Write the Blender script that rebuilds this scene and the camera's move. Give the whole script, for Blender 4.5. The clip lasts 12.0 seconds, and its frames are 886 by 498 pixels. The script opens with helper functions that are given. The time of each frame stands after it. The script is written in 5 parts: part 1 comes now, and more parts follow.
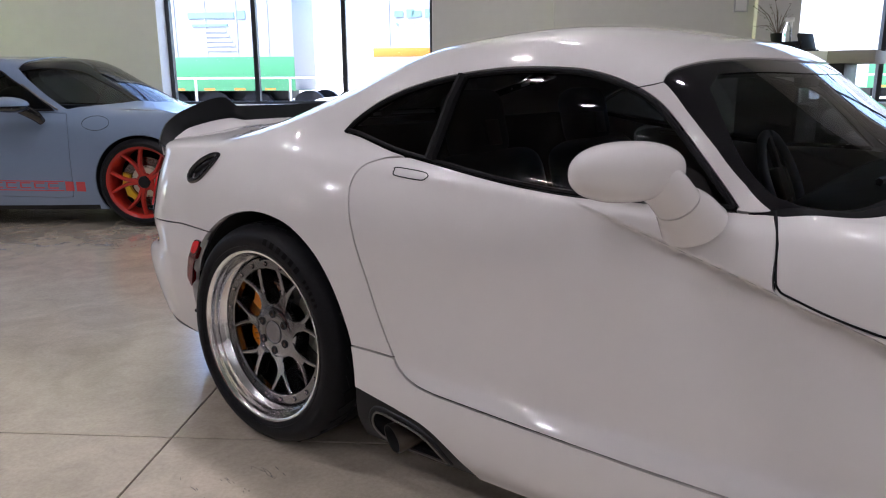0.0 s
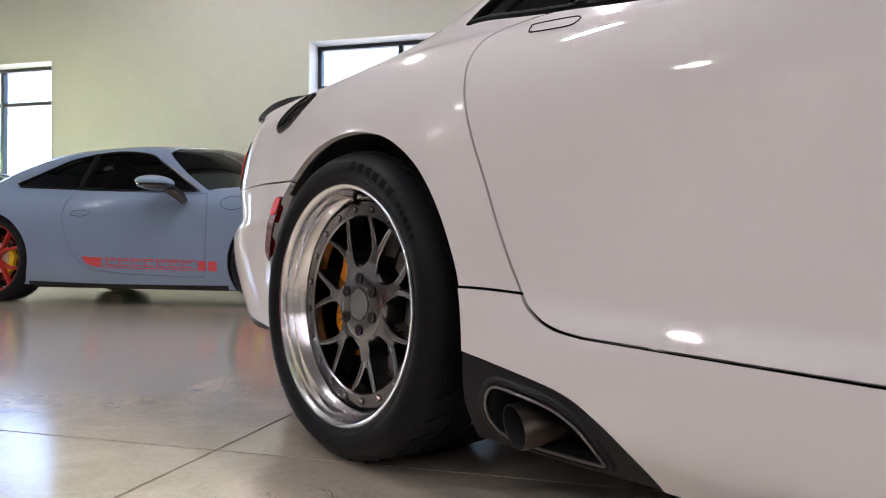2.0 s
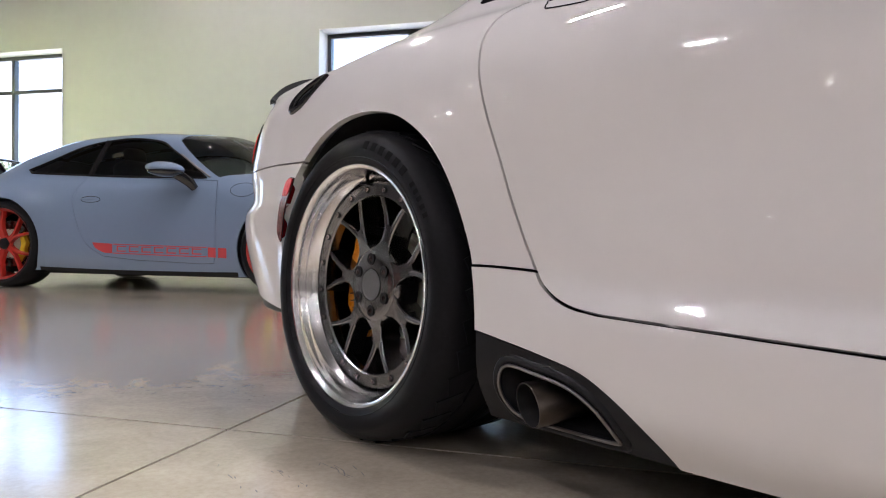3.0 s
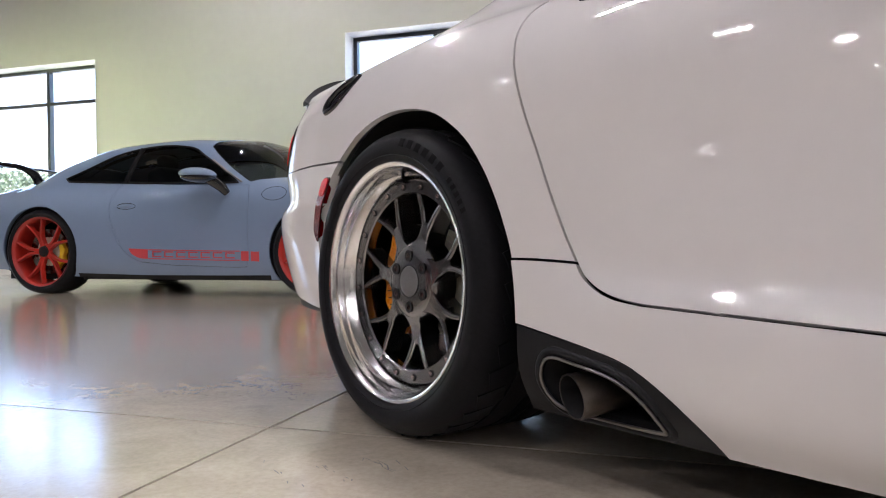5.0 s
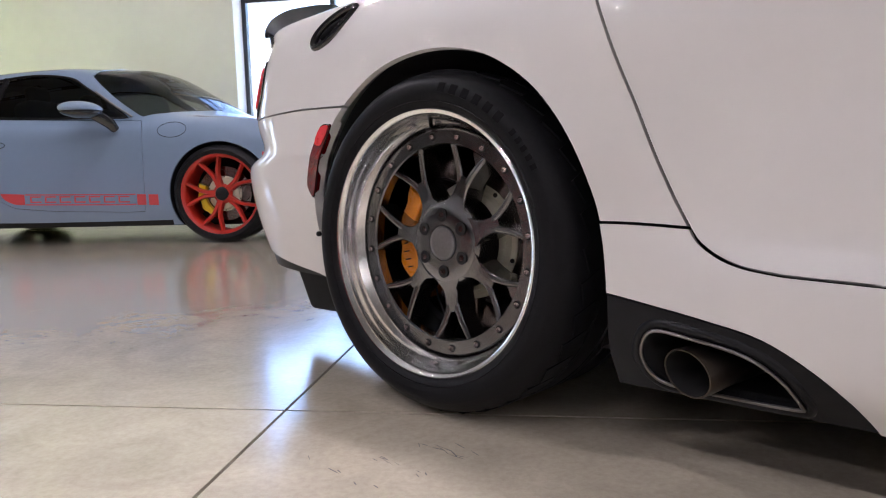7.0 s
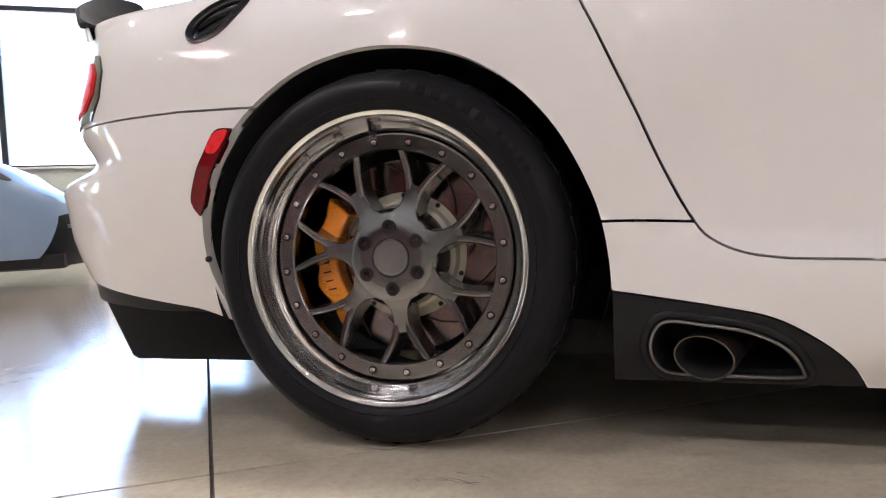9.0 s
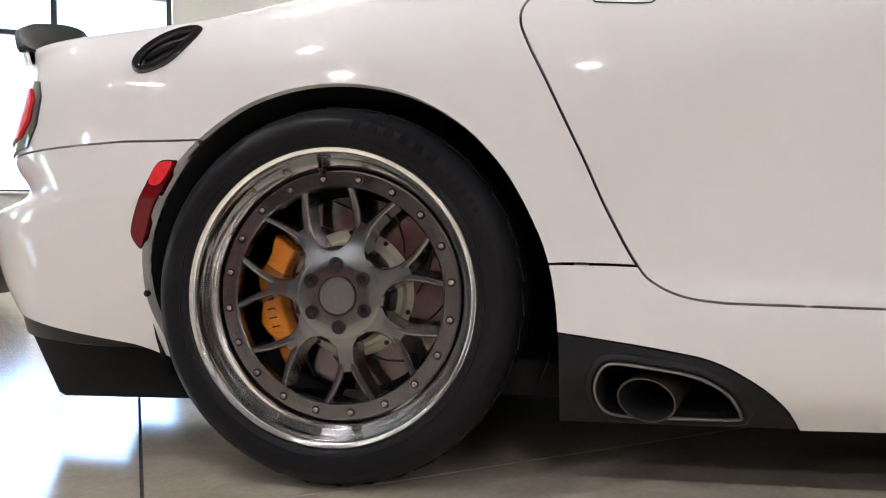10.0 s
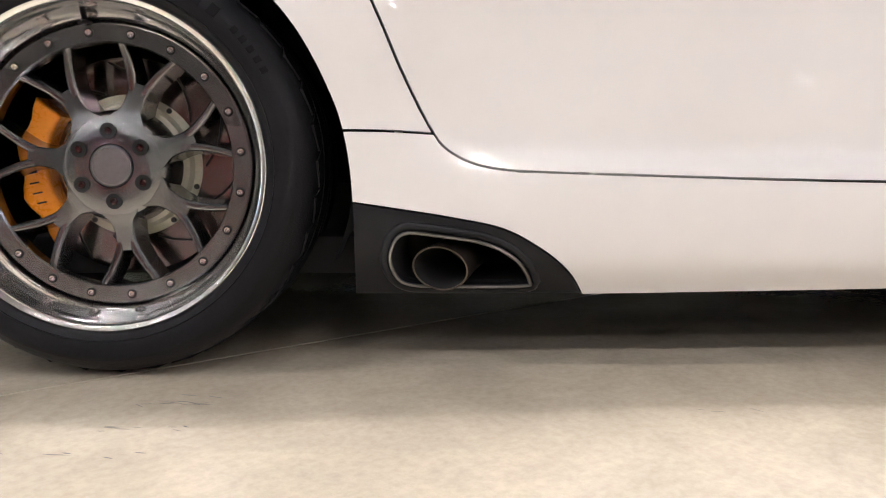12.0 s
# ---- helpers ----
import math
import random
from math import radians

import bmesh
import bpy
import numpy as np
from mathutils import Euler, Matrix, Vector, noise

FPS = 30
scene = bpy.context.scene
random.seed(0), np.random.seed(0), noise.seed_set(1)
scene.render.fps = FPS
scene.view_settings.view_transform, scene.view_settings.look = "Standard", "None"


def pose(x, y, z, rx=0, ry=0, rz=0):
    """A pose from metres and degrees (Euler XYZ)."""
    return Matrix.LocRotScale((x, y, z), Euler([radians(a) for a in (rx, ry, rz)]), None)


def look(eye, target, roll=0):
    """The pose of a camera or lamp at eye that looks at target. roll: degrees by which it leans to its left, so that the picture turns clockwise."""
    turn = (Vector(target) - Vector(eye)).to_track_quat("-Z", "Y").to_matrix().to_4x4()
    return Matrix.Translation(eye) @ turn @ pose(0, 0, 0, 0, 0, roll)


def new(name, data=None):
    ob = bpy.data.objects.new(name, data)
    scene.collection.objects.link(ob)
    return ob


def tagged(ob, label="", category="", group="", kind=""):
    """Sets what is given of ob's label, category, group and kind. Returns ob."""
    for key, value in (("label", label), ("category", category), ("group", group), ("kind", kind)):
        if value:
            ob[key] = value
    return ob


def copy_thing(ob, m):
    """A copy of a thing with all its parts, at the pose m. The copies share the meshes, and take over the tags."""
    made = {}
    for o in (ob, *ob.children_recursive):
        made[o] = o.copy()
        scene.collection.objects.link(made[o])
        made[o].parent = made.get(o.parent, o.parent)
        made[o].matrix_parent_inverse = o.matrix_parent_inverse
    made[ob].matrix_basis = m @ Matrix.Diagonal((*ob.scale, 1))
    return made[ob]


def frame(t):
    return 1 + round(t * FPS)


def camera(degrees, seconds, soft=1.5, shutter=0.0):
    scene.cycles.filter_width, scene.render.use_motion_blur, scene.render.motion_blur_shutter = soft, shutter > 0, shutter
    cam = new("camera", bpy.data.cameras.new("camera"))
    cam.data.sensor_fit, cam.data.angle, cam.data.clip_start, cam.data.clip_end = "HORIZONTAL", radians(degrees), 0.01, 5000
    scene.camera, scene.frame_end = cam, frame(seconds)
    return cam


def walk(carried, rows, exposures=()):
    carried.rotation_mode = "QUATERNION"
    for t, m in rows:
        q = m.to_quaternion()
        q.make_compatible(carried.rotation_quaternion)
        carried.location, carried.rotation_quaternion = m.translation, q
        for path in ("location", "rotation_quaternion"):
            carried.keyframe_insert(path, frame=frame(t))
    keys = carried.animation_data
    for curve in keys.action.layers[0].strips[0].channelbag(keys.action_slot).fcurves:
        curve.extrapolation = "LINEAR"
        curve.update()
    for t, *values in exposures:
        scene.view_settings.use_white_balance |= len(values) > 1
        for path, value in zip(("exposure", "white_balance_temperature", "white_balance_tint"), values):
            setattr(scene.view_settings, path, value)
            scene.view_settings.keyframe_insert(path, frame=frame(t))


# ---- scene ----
# levels of light
SKY, SUN, LAMP = 0.15, 5.0, 245.0
WALL_GLOW = 13.0
EXPOSURES = [(0.0, 2.19, 5850, 22), (0.5, 2.32, 5990, 21), (1.0, 2.38, 6100, 21), (2.0, 2.70, 6030, 21), (5.5, 2.72, 5940, 21), (6.7, 2.79, 5890, 22), (8.5, 3.05, 6190, 20), (9.5, 3.10, 6160, 18), (10.0, 3.14, 6030, 16), (10.5, 3.15, 6000, 16), (11.0, 3.18, 6140, 16), (11.5, 3.43, 6040, 14.5), (12.0, 3.59, 6100, 16)]
cam = camera(63.02, 12.0, soft=1.1)
walk(cam, [
    (0.0, look((1.6973, -1.5215, 1.0818), (0.4937, 0.0106, 0.6302), -0.32)),
    (0.2, look((1.5884, -1.4441, 0.9976), (0.3140, 0.0409, 0.5844), -0.35)),
    (0.5, look((1.4503, -1.3339, 0.8351), (0.0921, 0.0972, 0.5077), -0.28)),
    (1.0, look((1.3379, -1.1442, 0.5508), (-0.1089, 0.2287, 0.4022), -0.07)),
    (1.5, look((1.3351, -1.0999, 0.4918), (-0.1623, 0.2255, 0.4577), 0.00)),
    (2.0, look((1.3381, -1.0983, 0.4693), (-0.1825, 0.2008, 0.4632), 0.43)),
    (2.5, look((1.3340, -1.0990, 0.4600), (-0.1971, 0.1873, 0.4297), 0.08)),
    (3.0, look((1.3265, -1.1014, 0.4467), (-0.2081, 0.1807, 0.4153), 0.74)),
    (5.0, look((1.3195, -1.1227, 0.4362), (-0.2627, 0.1003, 0.4062), -0.47)),
    (5.5, look((1.3155, -1.1238, 0.4376), (-0.2597, 0.1076, 0.3868), -0.30)),
    (6.0, look((1.2855, -1.1993, 0.4782), (-0.2707, 0.0534, 0.3836), 0.24)),
    (6.5, look((1.1981, -1.2705, 0.5159), (-0.2857, 0.0598, 0.3469), -0.01)),
    (6.7, look((1.1156, -1.2511, 0.5075), (-0.3222, 0.1250, 0.3099), -0.56)),
    (8.3, look((0.4459, -1.4114, 0.4749), (-0.3039, 0.4228, 0.2043), -3.66)),
    (8.5, look((0.4269, -1.4284, 0.4220), (-0.2615, 0.4390, 0.2252), -2.93)),
    (9.0, look((0.4559, -1.4408, 0.4447), (-0.0939, 0.4772, 0.3061), -2.16)),
    (9.5, look((0.4475, -1.4452, 0.4461), (0.0047, 0.5037, 0.3711), -1.30)),
    (10.0, look((0.4411, -1.4449, 0.4506), (0.0552, 0.5170, 0.4080), -0.68)),
    (10.5, look((0.4320, -1.4487, 0.4428), (0.1226, 0.5259, 0.3708), -0.16)),
    (11.0, look((0.4561, -1.4310, 0.4155), (0.3124, 0.5586, 0.2715), 0.47)),
    (11.5, look((0.5026, -1.4138, 0.3879), (0.4926, 0.5761, 0.1866), 0.61)),
    (12.0, look((0.5091, -1.3968, 0.3788), (0.5615, 0.5815, 0.0898), 0.20)),
], EXPOSURES)

# ---------- world and light ----------
world = bpy.data.worlds.new("sky")
scene.world = world
world.use_nodes = True
wn = world.node_tree
sky = wn.nodes.new("ShaderNodeTexSky")
sky.sky_type = 'NISHITA'
sky.sun_disc = False
sky.sun_elevation = radians(55)
sky.sun_rotation = radians(200)
wn.nodes["Background"].inputs[1].default_value = SKY
wn.links.new(sky.outputs[0], wn.nodes["Background"].inputs[0])
sun = new("sun", bpy.data.lights.new("sun", 'SUN'))
sun.data.energy = SUN
sun.data.angle = radians(0.5)
sun.data.color = (1.0, 0.95, 0.87)
sun.matrix_world = look((0, 0, 20), (0 + 20 * math.cos(radians(55)) * math.sin(radians(200)) * -1,
                                    20 * math.cos(radians(55)) * math.cos(radians(200)) * -1, 20 - 20 * math.sin(radians(55))))

# ---------- materials ----------


def mat(name, base, rough=0.5, metal=0.0, coat=0.0, var=0.06, scale=8.0, bump=0.0, bscale=60.0, spec=0.5, rvar=0.05, tint=None):
    """Principled surface with two scales of variation in tone and roughness, and fine relief."""
    m = bpy.data.materials.new(name)
    m.use_nodes = True
    nt = m.node_tree
    b = nt.nodes["Principled BSDF"]
    tc = nt.nodes.new("ShaderNodeTexCoord")
    n1 = nt.nodes.new("ShaderNodeTexNoise")
    n1.inputs["Scale"].default_value = scale
    n1.inputs["Detail"].default_value = 6
    n2 = nt.nodes.new("ShaderNodeTexNoise")
    n2.inputs["Scale"].default_value = scale * 9
    n2.inputs["Detail"].default_value = 3
    nt.links.new(tc.outputs["Object"], n1.inputs["Vector"])
    nt.links.new(tc.outputs["Object"], n2.inputs["Vector"])
    add = nt.nodes.new("ShaderNodeMath")
    add.operation = 'ADD'
    nt.links.new(n1.outputs[0], add.inputs[0])
    nt.links.new(n2.outputs[0], add.inputs[1])
    mr = nt.nodes.new("ShaderNodeMapRange")
    mr.inputs[1].default_value, mr.inputs[2].default_value = 0.6, 1.4
    nt.links.new(add.outputs[0], mr.inputs[0])
    mix = nt.nodes.new("ShaderNodeMix")
    mix.data_type = 'RGBA'
    c2 = tint or base
    mix.inputs[6].default_value = (*[max(0, c * (1 - var)) for c in base], 1)
    mix.inputs[7].default_value = (*[min(1, c * (1 + var)) for c in c2], 1)
    nt.links.new(mr.outputs[0], mix.inputs[0])
    nt.links.new(mix.outputs[2], b.inputs["Base Color"])
    rr = nt.nodes.new("ShaderNodeMapRange")
    rr.inputs[1].default_value, rr.inputs[2].default_value = 0.6, 1.4
    rr.inputs[3].default_value, rr.inputs[4].default_value = max(0, rough - rvar), min(1, rough + rvar)
    nt.links.new(add.outputs[0], rr.inputs[0])
    nt.links.new(rr.outputs[0], b.inputs["Roughness"])
    b.inputs["Metallic"].default_value = metal
    b.inputs["Coat Weight"].default_value = coat
    b.inputs["Coat Roughness"].default_value = 0.006
    b.inputs["Specular IOR Level"].default_value = spec
    if bump:
        n3 = nt.nodes.new("ShaderNodeTexNoise")
        n3.inputs["Scale"].default_value = bscale
        n3.inputs["Detail"].default_value = 4
        nt.links.new(tc.outputs["Object"], n3.inputs["Vector"])
        bp = nt.nodes.new("ShaderNodeBump")
        bp.inputs["Strength"].default_value = bump
        bp.inputs["Distance"].default_value = 0.002
        nt.links.new(n3.outputs[0], bp.inputs["Height"])
        nt.links.new(bp.outputs[0], b.inputs["Normal"])
    return m


def glow(name, colour, strength):
    m = bpy.data.materials.new(name)
    m.use_nodes = True
    b = m.node_tree.nodes["Principled BSDF"]
    b.inputs["Base Color"].default_value = (*colour, 1)
    b.inputs["Emission Color"].default_value = (*colour, 1)
    b.inputs["Emission Strength"].default_value = strength
    return m


def glass(name, colour, rough=0.0):
    m = bpy.data.materials.new(name)
    m.use_nodes = True
    b = m.node_tree.nodes["Principled BSDF"]
    b.inputs["Base Color"].default_value = (*colour, 1)
    b.inputs["Roughness"].default_value = rough
    b.inputs["Transmission Weight"].default_value = 1.0
    b.inputs["IOR"].default_value = 1.05 if name == "pane glass" else 1.45
    return m


PAINT_W = mat("pearl white paint", (0.73, 0.705, 0.69), 0.5, coat=1.0, var=0.012, scale=3, rvar=0.02, spec=0.2)
PAINT_W.node_tree.nodes["Principled BSDF"].inputs["Coat IOR"].default_value = 1.62
PAINT_R = mat("deep red paint", (0.14, 0.007, 0.008), 0.4, coat=1.0, var=0.03, scale=3, rvar=0.02)
PAINT_B = mat("grey blue paint", (0.175, 0.24, 0.345), 0.45, coat=1.0, var=0.015, scale=3, rvar=0.02, spec=0.25)
PAINT_B.node_tree.nodes["Principled BSDF"].inputs["Coat IOR"].default_value = 1.65
RUBBER = mat("tyre rubber", (0.009, 0.009, 0.0105), 0.48, var=0.25, scale=14, bump=0.2, bscale=240, spec=0.13)
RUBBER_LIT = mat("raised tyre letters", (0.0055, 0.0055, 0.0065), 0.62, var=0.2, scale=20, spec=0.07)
CHROME = mat("polished rim lip", (0.84, 0.835, 0.83), 0.15, 1.0, var=0.015, scale=6, rvar=0.02)
GUN = mat("brushed gunmetal", (0.192, 0.193, 0.197), 0.21, 1.0, coat=0.7, var=0.05, scale=60, rvar=0.04)
# the lug's red tint imitates a red reflection in the chrome
LUG = mat("red-tinted dark chrome lug", (0.12, 0.085, 0.085), 0.12, 1.0, var=0.1, scale=200)
CAPM = mat("brushed wheel cap", (0.30, 0.30, 0.31), 0.34, 1.0, var=0.12, scale=120, rvar=0.06)
BOLT = mat("steel bolt", (0.50, 0.43, 0.43), 0.25, 1.0, var=0.1, scale=200)
DARKBOLT = mat("dark bolt socket", (0.02, 0.02, 0.02), 0.4, 0.5)
ORANGE = mat("orange caliper paint", (0.80, 0.26, 0.012), 0.28, coat=0.6, var=0.06, scale=20)
YELLOW = mat("yellow caliper paint", (0.72, 0.48, 0.01), 0.32, coat=0.5, var=0.06, scale=20)
RED = mat("red wheel paint", (0.40, 0.020, 0.011), 0.35, coat=0.5, var=0.05, scale=12)
DECAL = mat("red decal film", (0.52, 0.055, 0.06), 0.4, coat=0.4, var=0.04, scale=9)
DISC = mat("brake disc iron", (0.25, 0.215, 0.21), 0.14, 1.0, var=0.1, scale=30, bump=0.03, bscale=160)
# turned metal: the fine lathe marks run round the axle
for turned_metal, amount in ((GUN, 0.6), (CHROME, 0.25), (DISC, 0.6)):
    nt = turned_metal.node_tree
    tan = nt.nodes.new("ShaderNodeTangent")
    tan.direction_type, tan.axis = 'RADIAL', 'Y'
    nt.nodes["Principled BSDF"].inputs["Anisotropic"].default_value = amount
    nt.links.new(tan.outputs[0], nt.nodes["Principled BSDF"].inputs["Tangent"])
DISCHAT = mat("anodised disc hat", (0.60, 0.57, 0.46), 0.45, 0.35, var=0.06, scale=30)
DARK = mat("dark satin plastic", (0.009, 0.0095, 0.011), 0.40, spec=0.2, var=0.15, scale=15, bump=0.12, bscale=400)
BLACKIN = mat("black lining felt", (0.008, 0.008, 0.009), 0.9, var=0.3, scale=30)
GLOSSBLK = mat("gloss black", (0.010, 0.010, 0.012), 0.08, coat=0.6, var=0.1, scale=6, rvar=0.02)
CARBON = mat("black spoiler", (0.006, 0.0065, 0.007), 0.42, var=0.2, scale=40, rvar=0.05, spec=0.12)
STEEL = mat("exhaust steel", (0.105, 0.088, 0.074), 0.36, 1.0, var=0.15, scale=25, rvar=0.08)
BEZEL = mat("satin steel bezel", (0.21, 0.20, 0.19), 0.34, 1.0, var=0.06, scale=30)
# black for the sooty bore, and for shade painted into wheel recesses
SOOT_SHADE = mat("soot and recess shade", (0.006, 0.006, 0.006), 0.9)
REDLENS = mat("red reflector lens", (0.15, 0.003, 0.006), 0.08, coat=1.0, var=0.2, scale=60, bump=0.2, bscale=300)
# brighter copy of the red lens: tail lamps and the marker's painted highlight
REDLIT = mat("bright red lens", (0.78, 0.012, 0.016), 0.3, coat=0.12, var=0.2, scale=60, bump=0.2, bscale=300)
LEATHER = mat("blue grey leather", (0.05, 0.064, 0.082), 0.5, var=0.15, scale=25, bump=0.2, bscale=200)
TRIMBLK = mat("black rubber trim", (0.005, 0.005, 0.006), 0.5, spec=0.12, var=0.2, scale=30)
WALLP = mat("painted plaster wall", (0.60, 0.60, 0.56), 0.85, var=0.03, scale=1.2, bump=0.08, bscale=140)
GREYP = mat("grey plaster wall", (0.30, 0.295, 0.28), 0.85, var=0.04, scale=1.0, bump=0.08, bscale=140)
CHARCOAL = mat("dark grey plaster wall", (0.12, 0.118, 0.115), 0.8, var=0.05, scale=1.0, bump=0.08, bscale=140)
WHITEP = mat("white gypsum trim", (0.80, 0.80, 0.78), 0.7, var=0.03, scale=3, bump=0.05, bscale=120)
CEILP = mat("dark painted ceiling deck", (0.11, 0.11, 0.11), 0.8, var=0.05, scale=1.5)
ALU = mat("bronze aluminium frame", (0.055, 0.06, 0.065), 0.38, 0.6, var=0.1, scale=12)
LAMPMAT = glow("light fixture", (1.0, 0.945, 0.875), LAMP)
PANE = glass("pane glass", (0.98, 1.0, 1.0))


def tinted(name, colour, gloss=0.02, through_part=0.5):
    """Tinted automotive glass: a dark clear film with a mirror-like surface."""
    m = bpy.data.materials.new(name)
    m.use_nodes = True
    nt = m.node_tree
    nt.nodes.clear()
    out = nt.nodes.new("ShaderNodeOutputMaterial")
    tr = nt.nodes.new("ShaderNodeBsdfTransparent")
    tr.inputs[0].default_value = (*colour, 1)
    gl = nt.nodes.new("ShaderNodeBsdfGlossy")
    gl.inputs["Roughness"].default_value = gloss
    fr = nt.nodes.new("ShaderNodeFresnel")
    fr.inputs[0].default_value = 1.5
    mx = nt.nodes.new("ShaderNodeMixShader")
    nt.links.new(fr.outputs[0], mx.inputs[0])
    nt.links.new(tr.outputs[0], mx.inputs[1])
    nt.links.new(gl.outputs[0], mx.inputs[2])
    nt.links.new(mx.outputs[0], out.inputs[0])
    return m


TINT = tinted("tinted side glass", (0.15, 0.165, 0.18))
TINT_W = tinted("windscreen glass", (0.50, 0.54, 0.55))


def concrete():
    """Sealed, trowelled concrete: mottled tone, cloudy gloss, faint scuffs."""
    m = bpy.data.materials.new("sealed concrete")
    m.use_nodes = True
    nt = m.node_tree
    L = nt.links.new
    b = nt.nodes["Principled BSDF"]
    tc = nt.nodes.new("ShaderNodeTexCoord")

    def noise_tex(scale, detail, rough, dist=0.0):
        n = nt.nodes.new("ShaderNodeTexNoise")
        n.inputs["Scale"].default_value = scale
        n.inputs["Detail"].default_value = detail
        n.inputs["Roughness"].default_value = rough
        n.inputs["Distortion"].default_value = dist
        L(tc.outputs["Object"], n.inputs["Vector"])
        return n
    big, mid, fine = noise_tex(0.9, 6, 0.6, 0.8), noise_tex(5.0, 8, 0.62, 1.2), noise_tex(70, 6, 0.7)
    ramp = nt.nodes.new("ShaderNodeValToRGB")
    ramp.color_ramp.elements[0].position, ramp.color_ramp.elements[1].position = 0.3, 0.72
    ramp.color_ramp.elements[0].color = (0.44, 0.39, 0.31, 1)
    ramp.color_ramp.elements[1].color = (0.74, 0.652, 0.515, 1)
    mx = nt.nodes.new("ShaderNodeMix")
    mx.inputs[0].default_value = 0.5
    L(big.outputs[0], mx.inputs[2])
    L(mid.outputs[0], mx.inputs[3])
    L(mx.outputs[0], ramp.inputs[0])
    mul = nt.nodes.new("ShaderNodeMix")
    mul.data_type, mul.blend_type = 'RGBA', 'MULTIPLY'
    mul.inputs[0].default_value = 0.35
    fr = nt.nodes.new("ShaderNodeValToRGB")
    fr.color_ramp.elements[0].position, fr.color_ramp.elements[1].position = 0.32, 0.6
    fr.color_ramp.elements[0].color = (0.6, 0.58, 0.55, 1)
    L(fine.outputs[0], fr.inputs[0])
    L(ramp.outputs[0], mul.inputs[6])
    L(fr.outputs[0], mul.inputs[7])
    L(mul.outputs[2], b.inputs["Base Color"])
    rr = nt.nodes.new("ShaderNodeMapRange")
    rr.inputs[1].default_value, rr.inputs[2].default_value = 0.25, 0.78
    rr.inputs[3].default_value, rr.inputs[4].default_value = 0.06, 0.29
    L(mx.outputs[0], rr.inputs[0])
    L(rr.outputs[0], b.inputs["Roughness"])
    b.inputs["Specular IOR Level"].default_value = 0.85
    b.inputs["Coat Weight"].default_value = 1.0
    b.inputs["Coat Roughness"].default_value = 0.17
    bp = nt.nodes.new("ShaderNodeBump")
    bp.inputs["Strength"].default_value = 0.05
    bp.inputs["Distance"].default_value = 0.002
    L(mid.outputs[0], bp.inputs["Height"])
    L(bp.outputs[0], b.inputs["Normal"])
    return m


CONCRETE = concrete()
JOINT = mat("dusty joint filler", (0.07, 0.063, 0.055), 0.9, var=0.5, scale=40)

# ---------- mesh helpers ----------


def to_mesh(name, bm, material=None, smooth=True, sharp=40):
    me = bpy.data.meshes.new(name)
    bm.normal_update()
    if smooth:
        for f in bm.faces:
            f.smooth = True
        for e in bm.edges:
            if len(e.link_faces) == 2 and e.calc_face_angle(0) > radians(sharp):
                e.smooth = False
    bm.to_mesh(me)
    bm.free()
    if material:
        me.materials.append(material)
    return me


def part(name, bm, material, parent=None, label="", smooth=True, sharp=40, at=None):
    me = bm if isinstance(bm, bpy.types.Mesh) else to_mesh(name, bm, material, smooth, sharp)
    ob = new(name, me)
    ob.parent = parent
    if at is not None:
        ob.matrix_basis = at
    if label:
        ob["label"] = label
    return ob


def thing(name, label, category, group="", kind="", at=None):
    ob = new(name)
    ob.empty_display_size = 0.1
    if at is not None:
        ob.matrix_basis = at
    return tagged(ob, label, category, group, kind)


def box(bm, x0, x1, y0, y1, z0, z1, bevel=0.0, seg=2):
    g = bmesh.ops.create_cube(bm, size=1, matrix=Matrix.Translation(((x0 + x1) / 2, (y0 + y1) / 2, (z0 + z1) / 2))
                              @ Matrix.Diagonal((x1 - x0, y1 - y0, z1 - z0, 1)))
    if bevel:
        es = list({e for v in g["verts"] for e in v.link_edges})
        bmesh.ops.bevel(bm, geom=es, offset=bevel, segments=seg, affect='EDGES', profile=0.5)
    return bm


def boxed(*a, **k):
    return box(bmesh.new(), *a, **k)


def lathe(profile, segs=96, closed=False, ripple=None):
    """Turn (radius, y) pairs round the y axis."""
    bm = bmesh.new()
    rings = []
    for r, y in profile:
        ring = []
        for i in range(segs):
            a = 2 * math.pi * i / segs
            ring.append(bm.verts.new((r * math.cos(a), y, r * math.sin(a))))
        rings.append(ring)
    pairs = list(zip(rings, rings[1:])) + ([(rings[-1], rings[0])] if closed else [])
    for a, b in pairs:
        for i in range(segs):
            j = (i + 1) % segs
            bm.faces.new((a[i], b[i], b[j], a[j]))
    bmesh.ops.remove_doubles(bm, verts=bm.verts, dist=1e-6)
    bmesh.ops.recalc_face_normals(bm, faces=bm.faces)
    return bm


